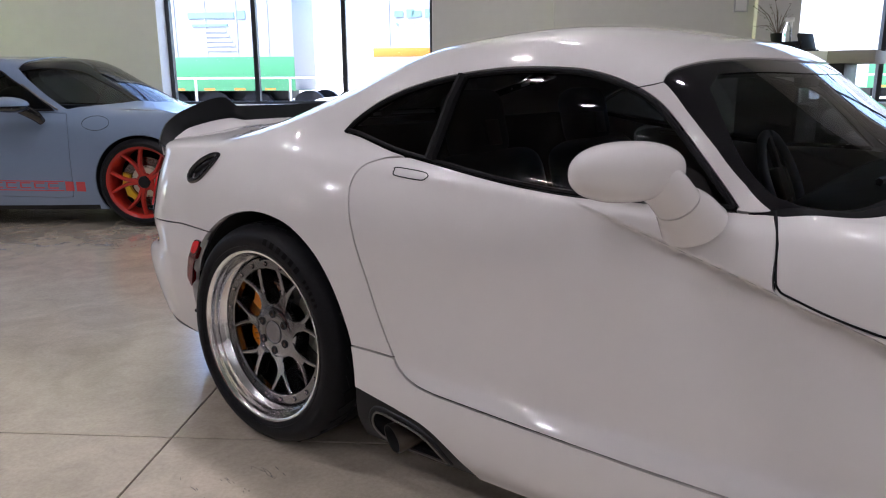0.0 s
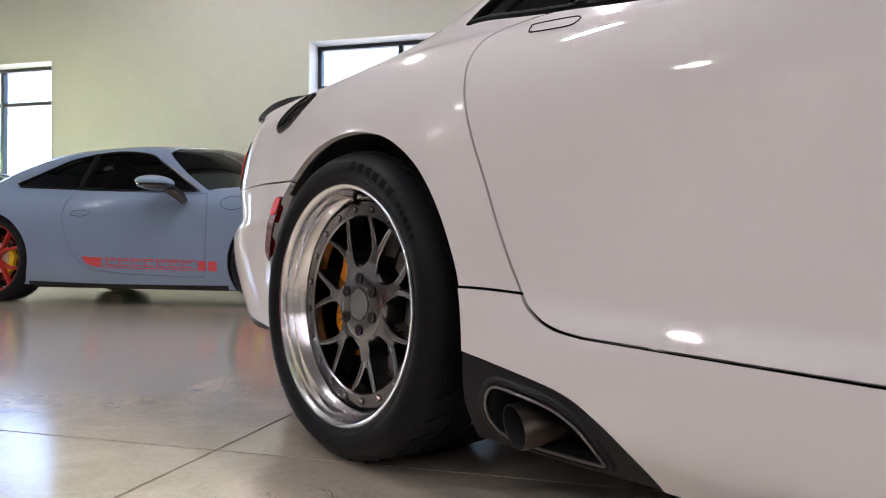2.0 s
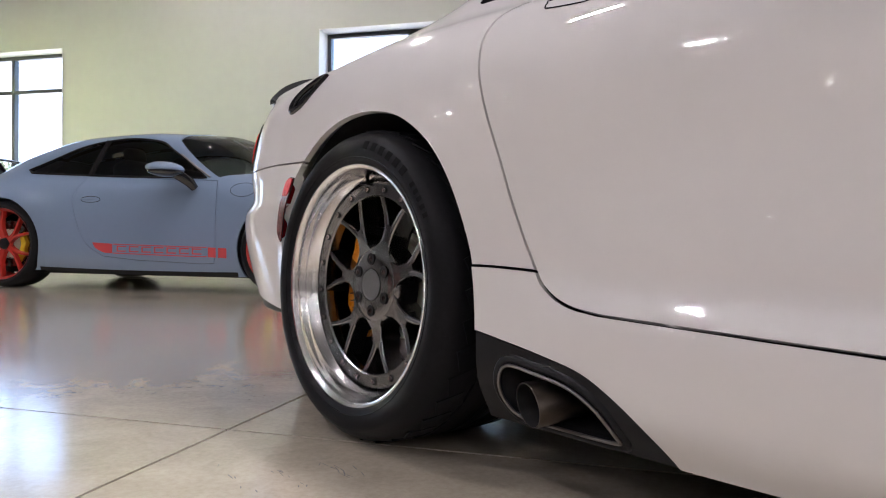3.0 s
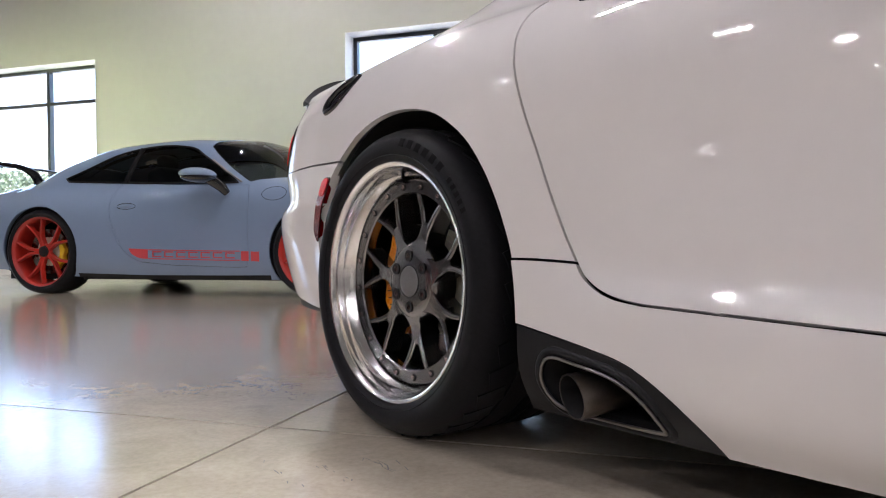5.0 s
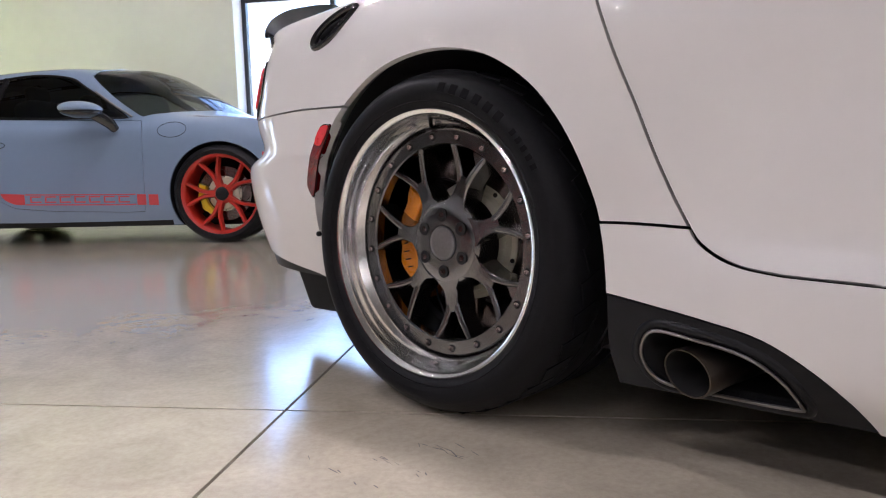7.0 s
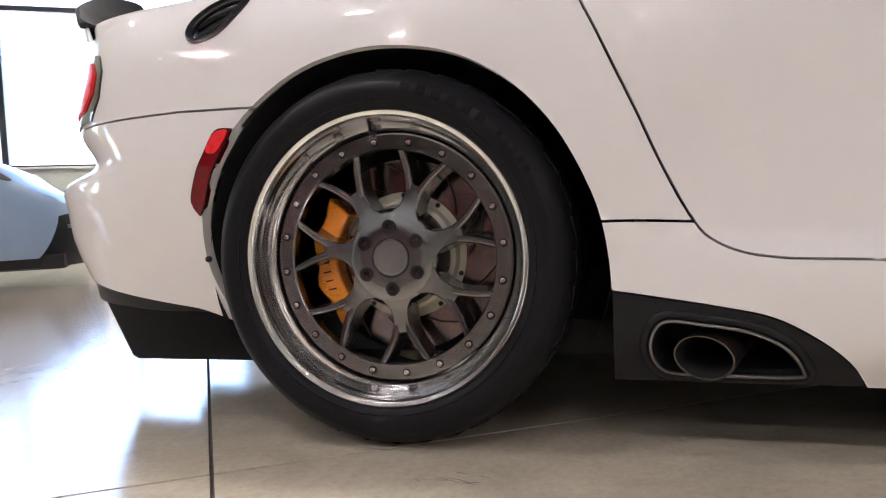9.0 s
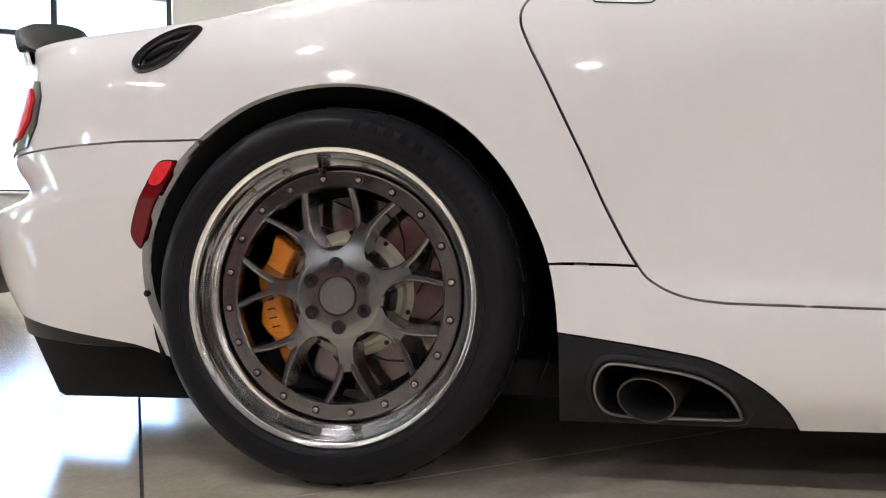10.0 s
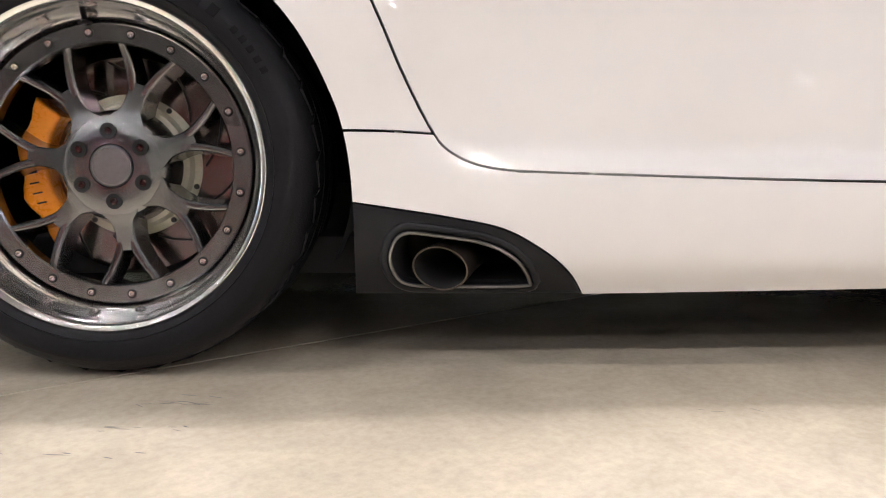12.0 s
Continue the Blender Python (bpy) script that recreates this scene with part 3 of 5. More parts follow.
def trailer(x0, x1, y, stripe, low=1.0, high=1.95, name="box_trailer"):
    t = thing(name, "long white box trailer with a coloured lower band", "trailer", "trailers in the yard", at=ROOM @ Matrix.Translation((x0, y, -0.15)))
    L = x1 - x0
    part("body", boxed(0, L, 0, 2.5, 1.0, 4.1, 0.03), TRAILER, t)
    part("lower_band", boxed(0.004, L - 0.004, -0.012, 2.512, low, high, 0.004), stripe, t)
    for k in range(int(L / 0.9)):
        part("marker_tape", boxed(0.3 + 0.9 * k, 0.62 + 0.9 * k, -0.016, -0.004, 1.02, 1.07), AMBER, t)
        part("panel_rib", boxed(0.45 + 0.9 * k, 0.49 + 0.9 * k, -0.02, 0.0, high + .02, 4.05), TRAILER, t)
    part("chassis", boxed(0.4, L - 0.4, 0.6, 1.9, 0.75, 1.0), DARK, t)
    for k in range(3):
        for y2 in (0.1, 2.1):
            w = part("wheel", lathe([(0.0, 0), (0.3, 0.0), (0.5, 0.02), (0.5, 0.3), (0.3, 0.32), (0, 0.32)], 32), RUBBER, t)
            w.matrix_basis = Matrix.Translation((L - 1.2 - 1.25 * k, y2, 0.5))
    part("landing_leg", boxed(2.0, 2.15, 0.7, 0.85, 0.0, 0.8), GREY, t)
    # lettering reduced to plain bars
    for a, b in ((.36, .50), (.64, .80)):
        part("lettering_bar", boxed(L * a, L * b, -0.024, 0.0, 3.02, 3.18), FADED, t)
        part("emblem", boxed(L * b + .1, L * b + .32, -0.024, 0.0, 3.0, 3.22), FADED, t)
        part("lettering_bar", boxed(L * a + .1, L * b - .2, -0.024, 0.0, 2.80, 2.86), FADED, t)
    if L > 4:
        for k in range(5):
            part("picture_stripe", boxed(L * .70, L * .70 + .9 - .08 * k, -0.026, -.004, 2.12 + .13 * k, 2.20 + .13 * k), GREY, t)
    return t


trailer(-10.5, -2.1, 13.0, GREEN)
trailer(0.15, 1.9, 13.2, AMBER, 1.93, 2.17)
trailer(13.9, 23.0, 13.2, GREEN)
parked = thing("parked_car", "white parked hatchback in the sunlit yard", "car", at=ROOM @ Matrix.Translation((2.3, 5.4, -0.15)))
hatch = smooth_line([(-2.0, .35), (-2.05, .7), (-1.75, .95), (-1.1, 1.02), (-.5, 1.42), (.4, 1.47), (1.2, 1.38), (1.75, 1.0), (1.95, .8), (1.95, .35)], 5)
part("body", prism(hatch, -.85, .85, 0.12, 3), TRAILER, parked)
part("side_window", prism(smooth_line([(-.85, 1.02), (-.4, 1.34), (.4, 1.39), (1.1, 1.3), (1.4, 1.02)], 4), -.858, -.846), GLOSSBLK, parked)
for x in (-1.25, 1.25):
    for y in (-.86, .66):
        part("wheel", turned(lathe([(0, 0), (.2, .0), (.31, .02), (.31, .2), (0, .2)], 28), Matrix.Translation((x, y, .31))), RUBBER, parked)
fence = thing("pipe_fence", "galvanised pipe fence along the yard", "fence", at=ROOM @ Matrix.Translation((0, 8.5, -0.15)))
for k in range(17):
    part("post", sweep([(-12 + 2.2 * k, 0, 0), (-12 + 2.2 * k, 0, 1.35)], 0.03, 10), GREY, fence)
for z in (0.7, 1.33):
    part("rail", sweep([(-12.5, 0, z), (24, 0, z)], 0.022, 8), GREY, fence)


def tree(x, y, h, seed):
    rnd = random.Random(seed)
    t = thing("tree", "leafy green tree in full sun", "tree", "trees in the yard", at=ROOM @ Matrix.Translation((x, y, -0.15)))
    trunk = sweep([(0, 0, 0), (0.05, 0.02, h * 0.3), (0.0, 0.08, h * 0.6), (0.1, 0.1, h * 0.85)], [0.16, 0.12, 0.08, 0.03], 10)
    limbs = [sweep([(0, 0.03, h * (0.3 + 0.07 * k)), (math.cos(k * 2.4) * h * 0.18, math.sin(k * 2.4) * h * 0.18, h * (0.45 + 0.07 * k)),
                    (math.cos(k * 2.4) * h * 0.3, math.sin(k * 2.4) * h * 0.3, h * (0.58 + 0.06 * k))], [0.06, 0.04, 0.015], 6) for k in range(6)]
    part("trunk", merge(trunk, *limbs), BARK, t)
    vs, fs = [], []
    for c in range(60):
        a, r, zc = rnd.uniform(0, 6.28), h * 0.34 * math.sqrt(rnd.random()), h * rnd.uniform(0.42, 1.0)
        cx, cy = r * math.cos(a), r * math.sin(a)
        for k in range(45):
            p = Vector((cx + rnd.gauss(0, h * 0.05), cy + rnd.gauss(0, h * 0.05), zc + rnd.gauss(0, h * 0.04)))
            d1 = Vector((rnd.uniform(-1, 1), rnd.uniform(-1, 1), rnd.uniform(-1, 1))).normalized() * 0.09
            d2 = d1.cross(Vector((rnd.uniform(-1, 1), rnd.uniform(-1, 1), rnd.uniform(-1, 1)))).normalized() * 0.045
            k0 = len(vs)
            vs += [tuple(p - d1), tuple(p + d2), tuple(p + d1), tuple(p - d2)]
            fs.append((k0, k0 + 1, k0 + 2, k0 + 3))
    me = bpy.data.meshes.new("crown")
    me.from_pydata(vs, [], fs)
    me.materials.append(LEAF)
    part("crown", me, None, t)


tree(-23.5, 17.0, 3.4, 3)
tree(-28.0, 19.0, 4.2, 4)

# ---------- white two-seat coupe ----------
YC = 0.735


def scallop(p):
    """The sharp ridge that runs from the mirror forward, with the hollow flank below it."""
    x, w, z = p[:, 0], p[:, 1], p[:, 2]
    ridge = 0.815 - 0.285 * (x - 1.01)
    grow = np.clip((x - 0.94) / 0.40, 0, 1) * np.clip((2.2 - x) / 0.5, 0, 1)
    fold = 0.005 + 0.02 * np.clip(x - 1.0, 0, .6)
    below = ridge - z
    depth = np.clip(below / fold, 0, 1) * np.exp(-np.clip(below - fold, 0, 1) / 0.17)
    q = p.copy()
    q[:, 1] = w - 0.05 * grow * depth * (w > 0.6)
    return q


def line(zs, ws, tail, nose):
    X = (-0.42, 0.0, 0.35, 0.7, 1.1, 1.5, 2.0, 2.51, 2.9)
    return (list(zip(X, zs)), list(zip(X, ws)), tail, nose)


LINES = []
LINES.append(line((.242, .13, .13, .13, .135, .14, .14, .14, .14), (.916, .93, .942, .940, .940, .938, .92, .93, .90), (-.965, .321, 2.85), (3.42, .15)))
LINES.append(line((.326, .22, .21, .20, .20, .20, .20, .20, .22), (.937, .97, .978, .979, .979, .975, .95, .965, .94), (-1.023, .392, 2.663), (3.50, .25)))
LINES.append(line((.422, .325, .318, .320, .320, .320, .318, .31, .32), (.955, .982, .981, .984, .984, .980, .96, .98, .96), (-1.014, .461, 2.722), (3.54, .36)))
LINES.append(line((.508, .46, .42, .375, .37, .37, .42, .45, .46), (.961, .988, .980, .957, .950, .950, .952, .985, .965), (-1.044, .499, 2.518), (3.52, .48)))
LINES.append(line((.544, .515, .475, .435, .435, .435, .475, .50, .50), (.962, .988, .979, .951, .944, .944, .950, .982, .96), (-.893, .546, 2.595), (3.49, .53)))
LINES.append(line((.634, .62, .58, .56, .56, .56, .58, .60, .58), (.949, .982, .974, .940, .929, .930, .946, .975, .94), (-.928, .614, 2.84), (3.45, .58)))
LINES.append(line((.767, .76, .73, .71, .70, .69, .70, .70, .68), (.922, .951, .955, .926, .913, .914, .925, .94, .88), (-.859, .724, 3.268), (3.30, .66)))
LINES.append(line((.854, .87, .855, .83, .80, .785, .78, .78, .75), (.87, .878, .891, .879, .874, .872, .87, .86, .80), (-.867, .805, 3.626), (3.10, .72)))
LINES.append(line((.886, .925, .92, .885, .85, .826, .822, .84, .80), (.807, .80, .82, .835, .835, .82, .78, .72, .66), (-.914, .867, 3.986), (3.05, .76)))
LINES.append(line((.918, 1.015, 1.088, 1.12, 1.075, .846, .838, .86, .81), (.62, .66, .70, .725, .745, .74, .60, .50, .45), (-.915, .885, 3.6), (3.0, .78)))
LINES.append(line((.94, 1.095, 1.19, 1.215, 1.165, .926, .865, .87, .81), (.40, .42, .46, .48, .47, .46, .35, .30, .25), (-.915, .905, 3.6), (3.0, .785)))
LINES.append(line((.95, 1.125, 1.222, 1.243, 1.19, .958, .875, .87, .81), (0, 0, 0, 0, 0, 0, 0, 0, 0), (-.915, .91, 3.6), (3.0, .79)))
SKIN = Skin(LINES, -0.42, 2.9, YC, 2.7, scallop)
TOP = len(LINES) - 1

ARCH_R = smooth_line([(.396, .10), (.396, .285), (.382, .398), (.349, .487), (.299, .571), (.226, .644), (.120, .699), (-.015, .717),
                      (-.147, .691), (-.255, .625), (-.318, .552), (-.362, .465), (-.376, .40), (-.374, .33), (-.352, .265), (-.325, .215), (-.25, .10)], 5)
ARCH_F = [(2.51 + 0.362 * math.cos(a), 0.34 + 0.362 * math.sin(a)) for a in np.linspace(radians(-42), radians(222), 50)]
DOOR = (smooth_line([(.470, .893), (.40, .886), (.347, .862), (.334, .82), (.352, .765), (.377, .71), (.406, .645), (.439, .573), (.477, .485), (.525, .393), (.556, .362), (.602, .343), (.66, .335)], 5)
        + smooth_line([(.9, .328), (1.26, .320), (1.66, .320), (1.71, .37), (1.72, .50), (1.70, .60)], 4) + smooth_line([(1.56, .664), (1.42, .701), (1.391, .722), (1.385, .79), (1.362, .836)], 4))
BELT = smooth_line([(.19, .945), (.266, .937), (.419, .905), (.569, .882), (.77, .853), (.95, .838), (1.114, .838), (1.29, .836)], 4)
GLASSTOP = smooth_line([(1.295, .842), (1.20, .945), (1.12, 1.025), (1.05, 1.066), (.95, 1.098), (.85, 1.11), (.72, 1.112), (.552, 1.098), (.40, 1.068), (.28, 1.022), (.21, .975)], 4)
LIGHTS = BELT + GLASSTOP                         # the opening of the side windows
DOOR_ALL = DOOR + [(1.32, .834)] + [q for q in reversed(BELT) if .49 < q[0] < 1.29]
TRIMTOP = smooth_line([(.33, .292), (.399, .284), (.469, .274), (.558, .260), (.636, .243), (.70, .209), (.745, .172), (.770, .136), (.776, .12)], 5)
SILLP = ([(.33, .396), (.524, .394)] + [q for q in DOOR if q[1] < .392 and .52 < q[0] < 1.68] + [(1.72, .31), (1.74, .12)] + TRIMTOP[::-1])
TRIM = TRIMTOP + [(.33, .12)]
BEZ = smooth_line([(.455, .205), (.476, .236), (.536, .232), (.611, .219), (.660, .192), (.683, .157), (.674, .147), (.58, .146), (.489, .149), (.461, .170)], 5, True)

FILL = smooth_line([(-.285, .862), (-.325, .866), (-.375, .846), (-.412, .812), (-.420, .780), (-.395, .762), (-.338, .778), (-.297, .824)], 5, True)
FILL = [(-.352 + .88 * (a + .352), .815 + .88 * (b - .815)) for a, b in FILL]

coupe = thing("sports_car", "pearl white two-seat sports coupe with polished-lip wheels", "car")
uv = SKIN.uv
GAP = 0.0024
V_SEAM = float(SKIN.v_of([-0.42], [0.632])[0])
arch_uv = uv(ARCH_R)
archf_uv = uv(ARCH_F)
door_uv = lambda d: uv(grown(DOOR_ALL, d))
glass_uv = lambda d: uv(grown(LIGHTS, d))
# windscreen: between the A pillars, from the roof's front edge to the scuttle
PILLAR = uv([(1.112, 1.070), (1.165, 1.02), (1.235, .95), (1.30, .885), (1.348, .845)])
COWL = smooth_line([(1.357, 8.02), (1.385, 8.12), (1.44, 8.45), (1.53, 8.95), (1.60, 9.45), (1.65, 10.0), (1.685, 10.5), (1.695, TOP)], 5)
SCREEN_TOP = smooth_line([(1.225, TOP), (1.212, 10.5), (1.18, 10.0), (1.135, 9.5), (1.10, 9.2), (1.098, 9.02)], 5)
SCREEN = SCREEN_TOP + PILLAR + COWL
SCREEN_HOLE = SCREEN_TOP + PILLAR + [(a + .016, b) for a, b in COWL]
BORDER = ([(a + .045, b) for a, b in SCREEN_TOP if b > 9.45] + [(1.185, 9.22)]
          + [(a + .055, b + .04) for a, b in PILLAR[2:]][:2] + [(a - .055, b + .02) for a, b in COWL if b > 8.5])
REARGLASS = [(-.40, TOP), (-.38, 10.2), (-.2, 9.75), (.12, 9.7), (.30, 10.0), (.34, TOP)]
BUMPER = [(-1.42, 0), (-1.42, V_SEAM), (-.42, V_SEAM), (-.20, V_SEAM), (-.20, 0)]
HOODCUT = uv([(1.362, .842), (1.386, .79), (1.392, .725), (1.42, .705), (1.56, .668), (1.9, .615), (2.2, .62)])
HOOD = HOODCUT + [(2.9, 4.9), (3.9, 4.9), (3.9, TOP)] + [(a + .012, b) for a, b in COWL[::-1]]
NOSEBUMP = [(2.75, 0), (2.75, 4.85), (3.9, 4.85), (3.9, 0)]


for side in (1, -1):
    shell = SKIN.panel("body_shell", [(-1.42, V_SEAM + 0.02), (-.238, V_SEAM + 0.02), (-.238, 2.2), (.38, 2.2), (1.60, 2.2), (1.68, 0), (2.75, 0), (2.75, 4.9), (2.2, 5.4), (1.9, 5.5), (1.9, TOP), (-1.42, TOP)],
                       [arch_uv, archf_uv, door_uv(GAP), glass_uv(0.004), SCREEN_HOLE, REARGLASS, uv(grown(SILLP, GAP)), HOOD, uv(grown(FILL, -.006))], side)
    shell.materials.append(PAINT_W)
    part("body_shell", shell, None, coupe)
    for nm, poly, holes, mt, lab in (
            ("door", door_uv(-GAP), [glass_uv(0.004)], PAINT_W, ""),
            ("rocker_panel", uv(grown(SILLP, -GAP)), [arch_uv], PAINT_W, ""),
            ("rear_bumper", [(a, b) if b < V_SEAM else (a, b - 0.02) for a, b in BUMPER], [arch_uv], PAINT_W, ""),
            ("hood", HOOD, [archf_uv], PAINT_W, ""),
            ("front_bumper", NOSEBUMP, [archf_uv], PAINT_W, ""),
            ("exhaust_trim", uv(grown(TRIM, -0.001)), [uv(BEZ), arch_uv], DARK, "dark satin plastic exhaust surround"),
            ("side_window", [q for q in glass_uv(-0.001)], [], TINT, "dark tinted side glass"),
            ("windscreen", SCREEN, [], TINT_W, "clear windscreen"),
            ("windscreen_border", SCREEN, [BORDER], GLOSSBLK, "black printed border of the windscreen"),
            ("cowl", [(a - .04, b - .02) for a, b in COWL] + [(a + .009, b) for a, b in COWL[::-1]], [], TRIMBLK, "black scuttle panel"),
            ("rear_window", REARGLASS, [], TINT, "dark tinted rear glass")):
        me = SKIN.panel(nm, poly, holes, side, *((0.018, 0.045) if nm in ("door", "hood") else ()), lift=-0.006 if mt in (TINT, TINT_W) else -0.004 if nm == "windscreen_border" else (0.003 if nm == "rocker_panel" else 0.0))
        me.materials.append(mt)
        part(nm, me, None, coupe, lab)


# black window surround, door handle slot, mirror
def on_skin(poly, lift=0.0, side=1):
    p = np.array(uv(poly))
    P, N = SKIN.raw(p[:, 0], p[:, 1]), SKIN.normal(p[:, 0], p[:, 1])
    P = P + N * lift
    return [(a, YC - side * b, c) for a, b, c in P]


for side in (1, -1):
    part("window_seal", sweep(on_skin(resample(grown(LIGHTS, -0.005), 0.02), -0.002, side), 0.0065, 8, True), TRIMBLK, coupe, "black rubber window seal")
    part("window_post", sweep(on_skin([(.540, .890), (.548, .96), (.558, 1.03), (.568, 1.098)], -0.004, side), 0.016, 8), TRIMBLK, coupe, "black window divider")
    part("handle_slot", sweep(on_skin(smooth_line([(.458, .862), (.462, .868), (.545, .862), (.565, .855), (.562, .848), (.545, .843), (.47, .849), (.459, .855)], 5, True), 0.0, side), 0.0016, 6, True), TRIMBLK, coupe, "thin outline of the flush door handle")
    part("roof_seam", sweep(on_skin([(1.045, 1.066), (1.075, 1.072), (1.108, 1.080)], -.0005, side), 0.0014, 6), TRIMBLK, coupe, "thin dark seam at the screen pillar")
    part("hood_gap", sweep(on_skin(smooth_line([(1.362, .842), (1.380, .80), (1.389, .755), (1.3935, .730), (1.400, .716), (1.425, .7035), (1.56, .668), (1.9, .615)], 5), -0.0005, side), 0.0024, 6), TRIMBLK, coupe, "dark shut line of the hood")


def mirror_shape(side):
    def sphere(scale, loc, rot=(0, 0, 0)):
        b = bmesh.new()
        bmesh.ops.create_uvsphere(b, u_segments=48, v_segments=28, radius=1.0)
        for v in b.verts:
            v.co = Vector(tuple(math.copysign(abs(c) ** 0.86, c) for c in v.co))
        return turned(b, Matrix.Translation(loc) @ pose(0, 0, 0, *rot) @ Matrix.Diagonal((*scale, 1)))
    y = lambda w: YC - side * w
    head = part("mirror_head", sphere((0.064, 0.125, 0.056), (1.145, y(1.0), .918), (0, 0, side * -24)), PAINT_W, coupe, "white painted door mirror")
    stalk = smooth_line([(1.226, y(.865), .808), (1.220, y(.89), .832), (1.212, y(.925), .857), (1.200, y(.95), .884), (1.185, y(.965), .90)], 5)
    n = len(stalk)
    cut = n // 2 + 1
    wide = [float(q) for q in np.interp(np.linspace(0, 1, n), [0, .22, .5, 1], [0.067, 0.060, 0.047, 0.044])]
    part("mirror_foot", sweep(stalk[:cut], wide[:cut], 28, flat=0.85), PAINT_W, head)
    part("mirror_neck", sweep(stalk[cut - 1:], [q - .0012 for q in wide[cut - 1:]], 28, flat=0.85), PAINT_W, head)
    part("mirror_glass", sphere((0.006, 0.100, 0.042), (1.108, y(.985), .918), (0, 0, side * -24)), GLOSSBLK, head)


mirror_shape(1)
mirror_shape(-1)

# tail: fuel filler, marker, tail light, spoiler, diffuser
MARK = smooth_line([(-0.332, 0.587), (-0.300, 0.589), (-0.297, 0.584), (-0.318, 0.549), (-0.346, 0.503), (-0.361, 0.461), (-0.373, 0.434), (-0.380, 0.435), (-0.391, 0.451), (-0.392, 0.468), (-0.378, 0.509), (-0.355, 0.551)], 4, True)


def tail_parts(side):
    cap = SKIN.panel("fuel_filler", uv(grown(FILL, -0.012)), [], side, 0.012, 0.06, lift=-0.012)
    cap.materials.append(DARK)
    filler = part("fuel_filler", cap, None, coupe, "dark oval fuel filler with a gloss black rim")
    part("filler_rim", sweep(on_skin(resample(grown(FILL, -0.004), 0.012), -0.001, side), 0.0095, 10, True), GLOSSBLK, filler)
    part("filler_latch", sweep(on_skin(smooth_line([(-.40, .80), (-.37, .822), (-.335, .838), (-.312, .846)], 4), -0.010, side), [0.004, 0.006, 0.007, 0.008, 0.008, 0.008, 0.008, 0.008, 0.007, 0.007, 0.006, 0.005, 0.004][:13], 8), DARK, filler)
    mk = SKIN.panel("marker_light", uv(MARK), [], side, 0.01, 0.05, lift=0.003)
    mk.materials.append(REDLENS)
    marker = part("marker_light", mk, None, coupe, "red side marker light")
    # bright patch imitates the light caught by the marker's upper end
    up = SKIN.panel("marker_highlight", uv(smooth_line([(-0.332, 0.585), (-0.302, 0.587), (-0.321, 0.555), (-0.336, 0.546), (-0.351, 0.553)], 4, True)), [], side, 0.01, 0.05, lift=0.005)
    up.materials.append(REDLIT)
    part("marker_highlight", up, None, marker, "painted highlight on the upper red lens")
    part("marker_rim", sweep(on_skin(resample(grown(MARK, .0015), .012), 0.001, side), 0.0012, 6, True), TRIMBLK, marker)
    tl = SKIN.panel("tail_light", [(-.86, 5.05), (-.64, 5.08), (-.61, 5.45), (-.617, 5.9), (-.65, 6.3), (-.72, 6.45), (-.98, 6.4), (-1.05, 5.7), (-1.0, 5.2)], [], side, 0.012, 0.06, lift=0.004)
    tl.materials.append(GLOSSBLK)
    lamp = part("tail_light", tl, None, coupe, "red tail light in a gloss black surround")
    ln = SKIN.panel("lens", [(-.87, 5.25), (-.69, 5.3), (-.652, 5.55), (-.658, 5.9), (-.70, 6.2), (-.84, 6.25), (-.96, 6.1), (-.98, 5.5), (-.95, 5.3)], [], side, 0.012, 0.06, lift=0.009)
    ln.materials.append(REDLIT)
    part("lens", ln, None, lamp)
    part("fender_rivet", turned(lathe([(0.0, -0.003), (0.004, -0.002), (0.006, 0.0), (0.006, 0.006)], 16), Matrix.Translation((-.366, YC - side * .961, .345)) @ (Matrix.Identity(4) if side == 1 else Matrix.Rotation(math.pi, 4, 'Z'))), DARK, coupe)


tail_parts(1)
tail_parts(-1)

# ducktail spoiler: a curved blade round the deck's edge
sp, dk = bmesh.new(), bmesh.new()
rows, ramp = [], []
EDGE = [(0, -.937), (.4, -.925), (.61, -.886), (.70, -.856), (.78, -.79), (.80, -.765)]
CREST = [(0, .985), (.33, .985), (.40, 1.024), (.61, .981), (.70, .943), (.78, .889), (.80, .872)]
for k in range(81):
    w = 0.80 * math.sin(math.pi / 2 * (k - 40) / 40)
    back, top = float(spline(EDGE, np.array([abs(w)]))[0]), float(spline(CREST, np.array([abs(w)]))[0])
    base = 0.906 - 0.050 * (w / .8) ** 4
    rise = max(top - base, 0.012)
    white = 0.34 * min(1.0, max(0.0, (0.78 - abs(w)) / 0.14))
    low = base + white * rise
    ramp.append([dk.verts.new((x, YC - w, z)) for x, z in ((back + 0.18, base + 0.001), (back + 0.11, base + 0.35 * white * rise), (back + 0.05, low - 0.004), (back + 0.012, low + 0.006), (back + 0.02, base - 0.03), (back + 0.09, base - 0.03))])
    prof = [(back + 0.052, low - 0.004), (back + 0.036, low + 0.30 * (base + rise - low)), (back + 0.008, base + rise), (back - 0.004, base + rise - 0.003),
            (back - 0.002, base + rise - 0.016), (back + 0.02, low), (back + 0.03, base - 0.03)]
    rows.append([sp.verts.new((x, YC - w, z)) for x, z in prof])
for mesh, strips in ((sp, rows), (dk, ramp)):
    for a, b in zip(strips, strips[1:]):
        for i in range(len(a)):
            j = (i + 1) % len(a)
            mesh.faces.new((a[i], a[j], b[j], b[i]))
    mesh.faces.new(strips[0])
    mesh.faces.new(strips[-1][::-1])
    bmesh.ops.recalc_face_normals(mesh, faces=mesh.faces)
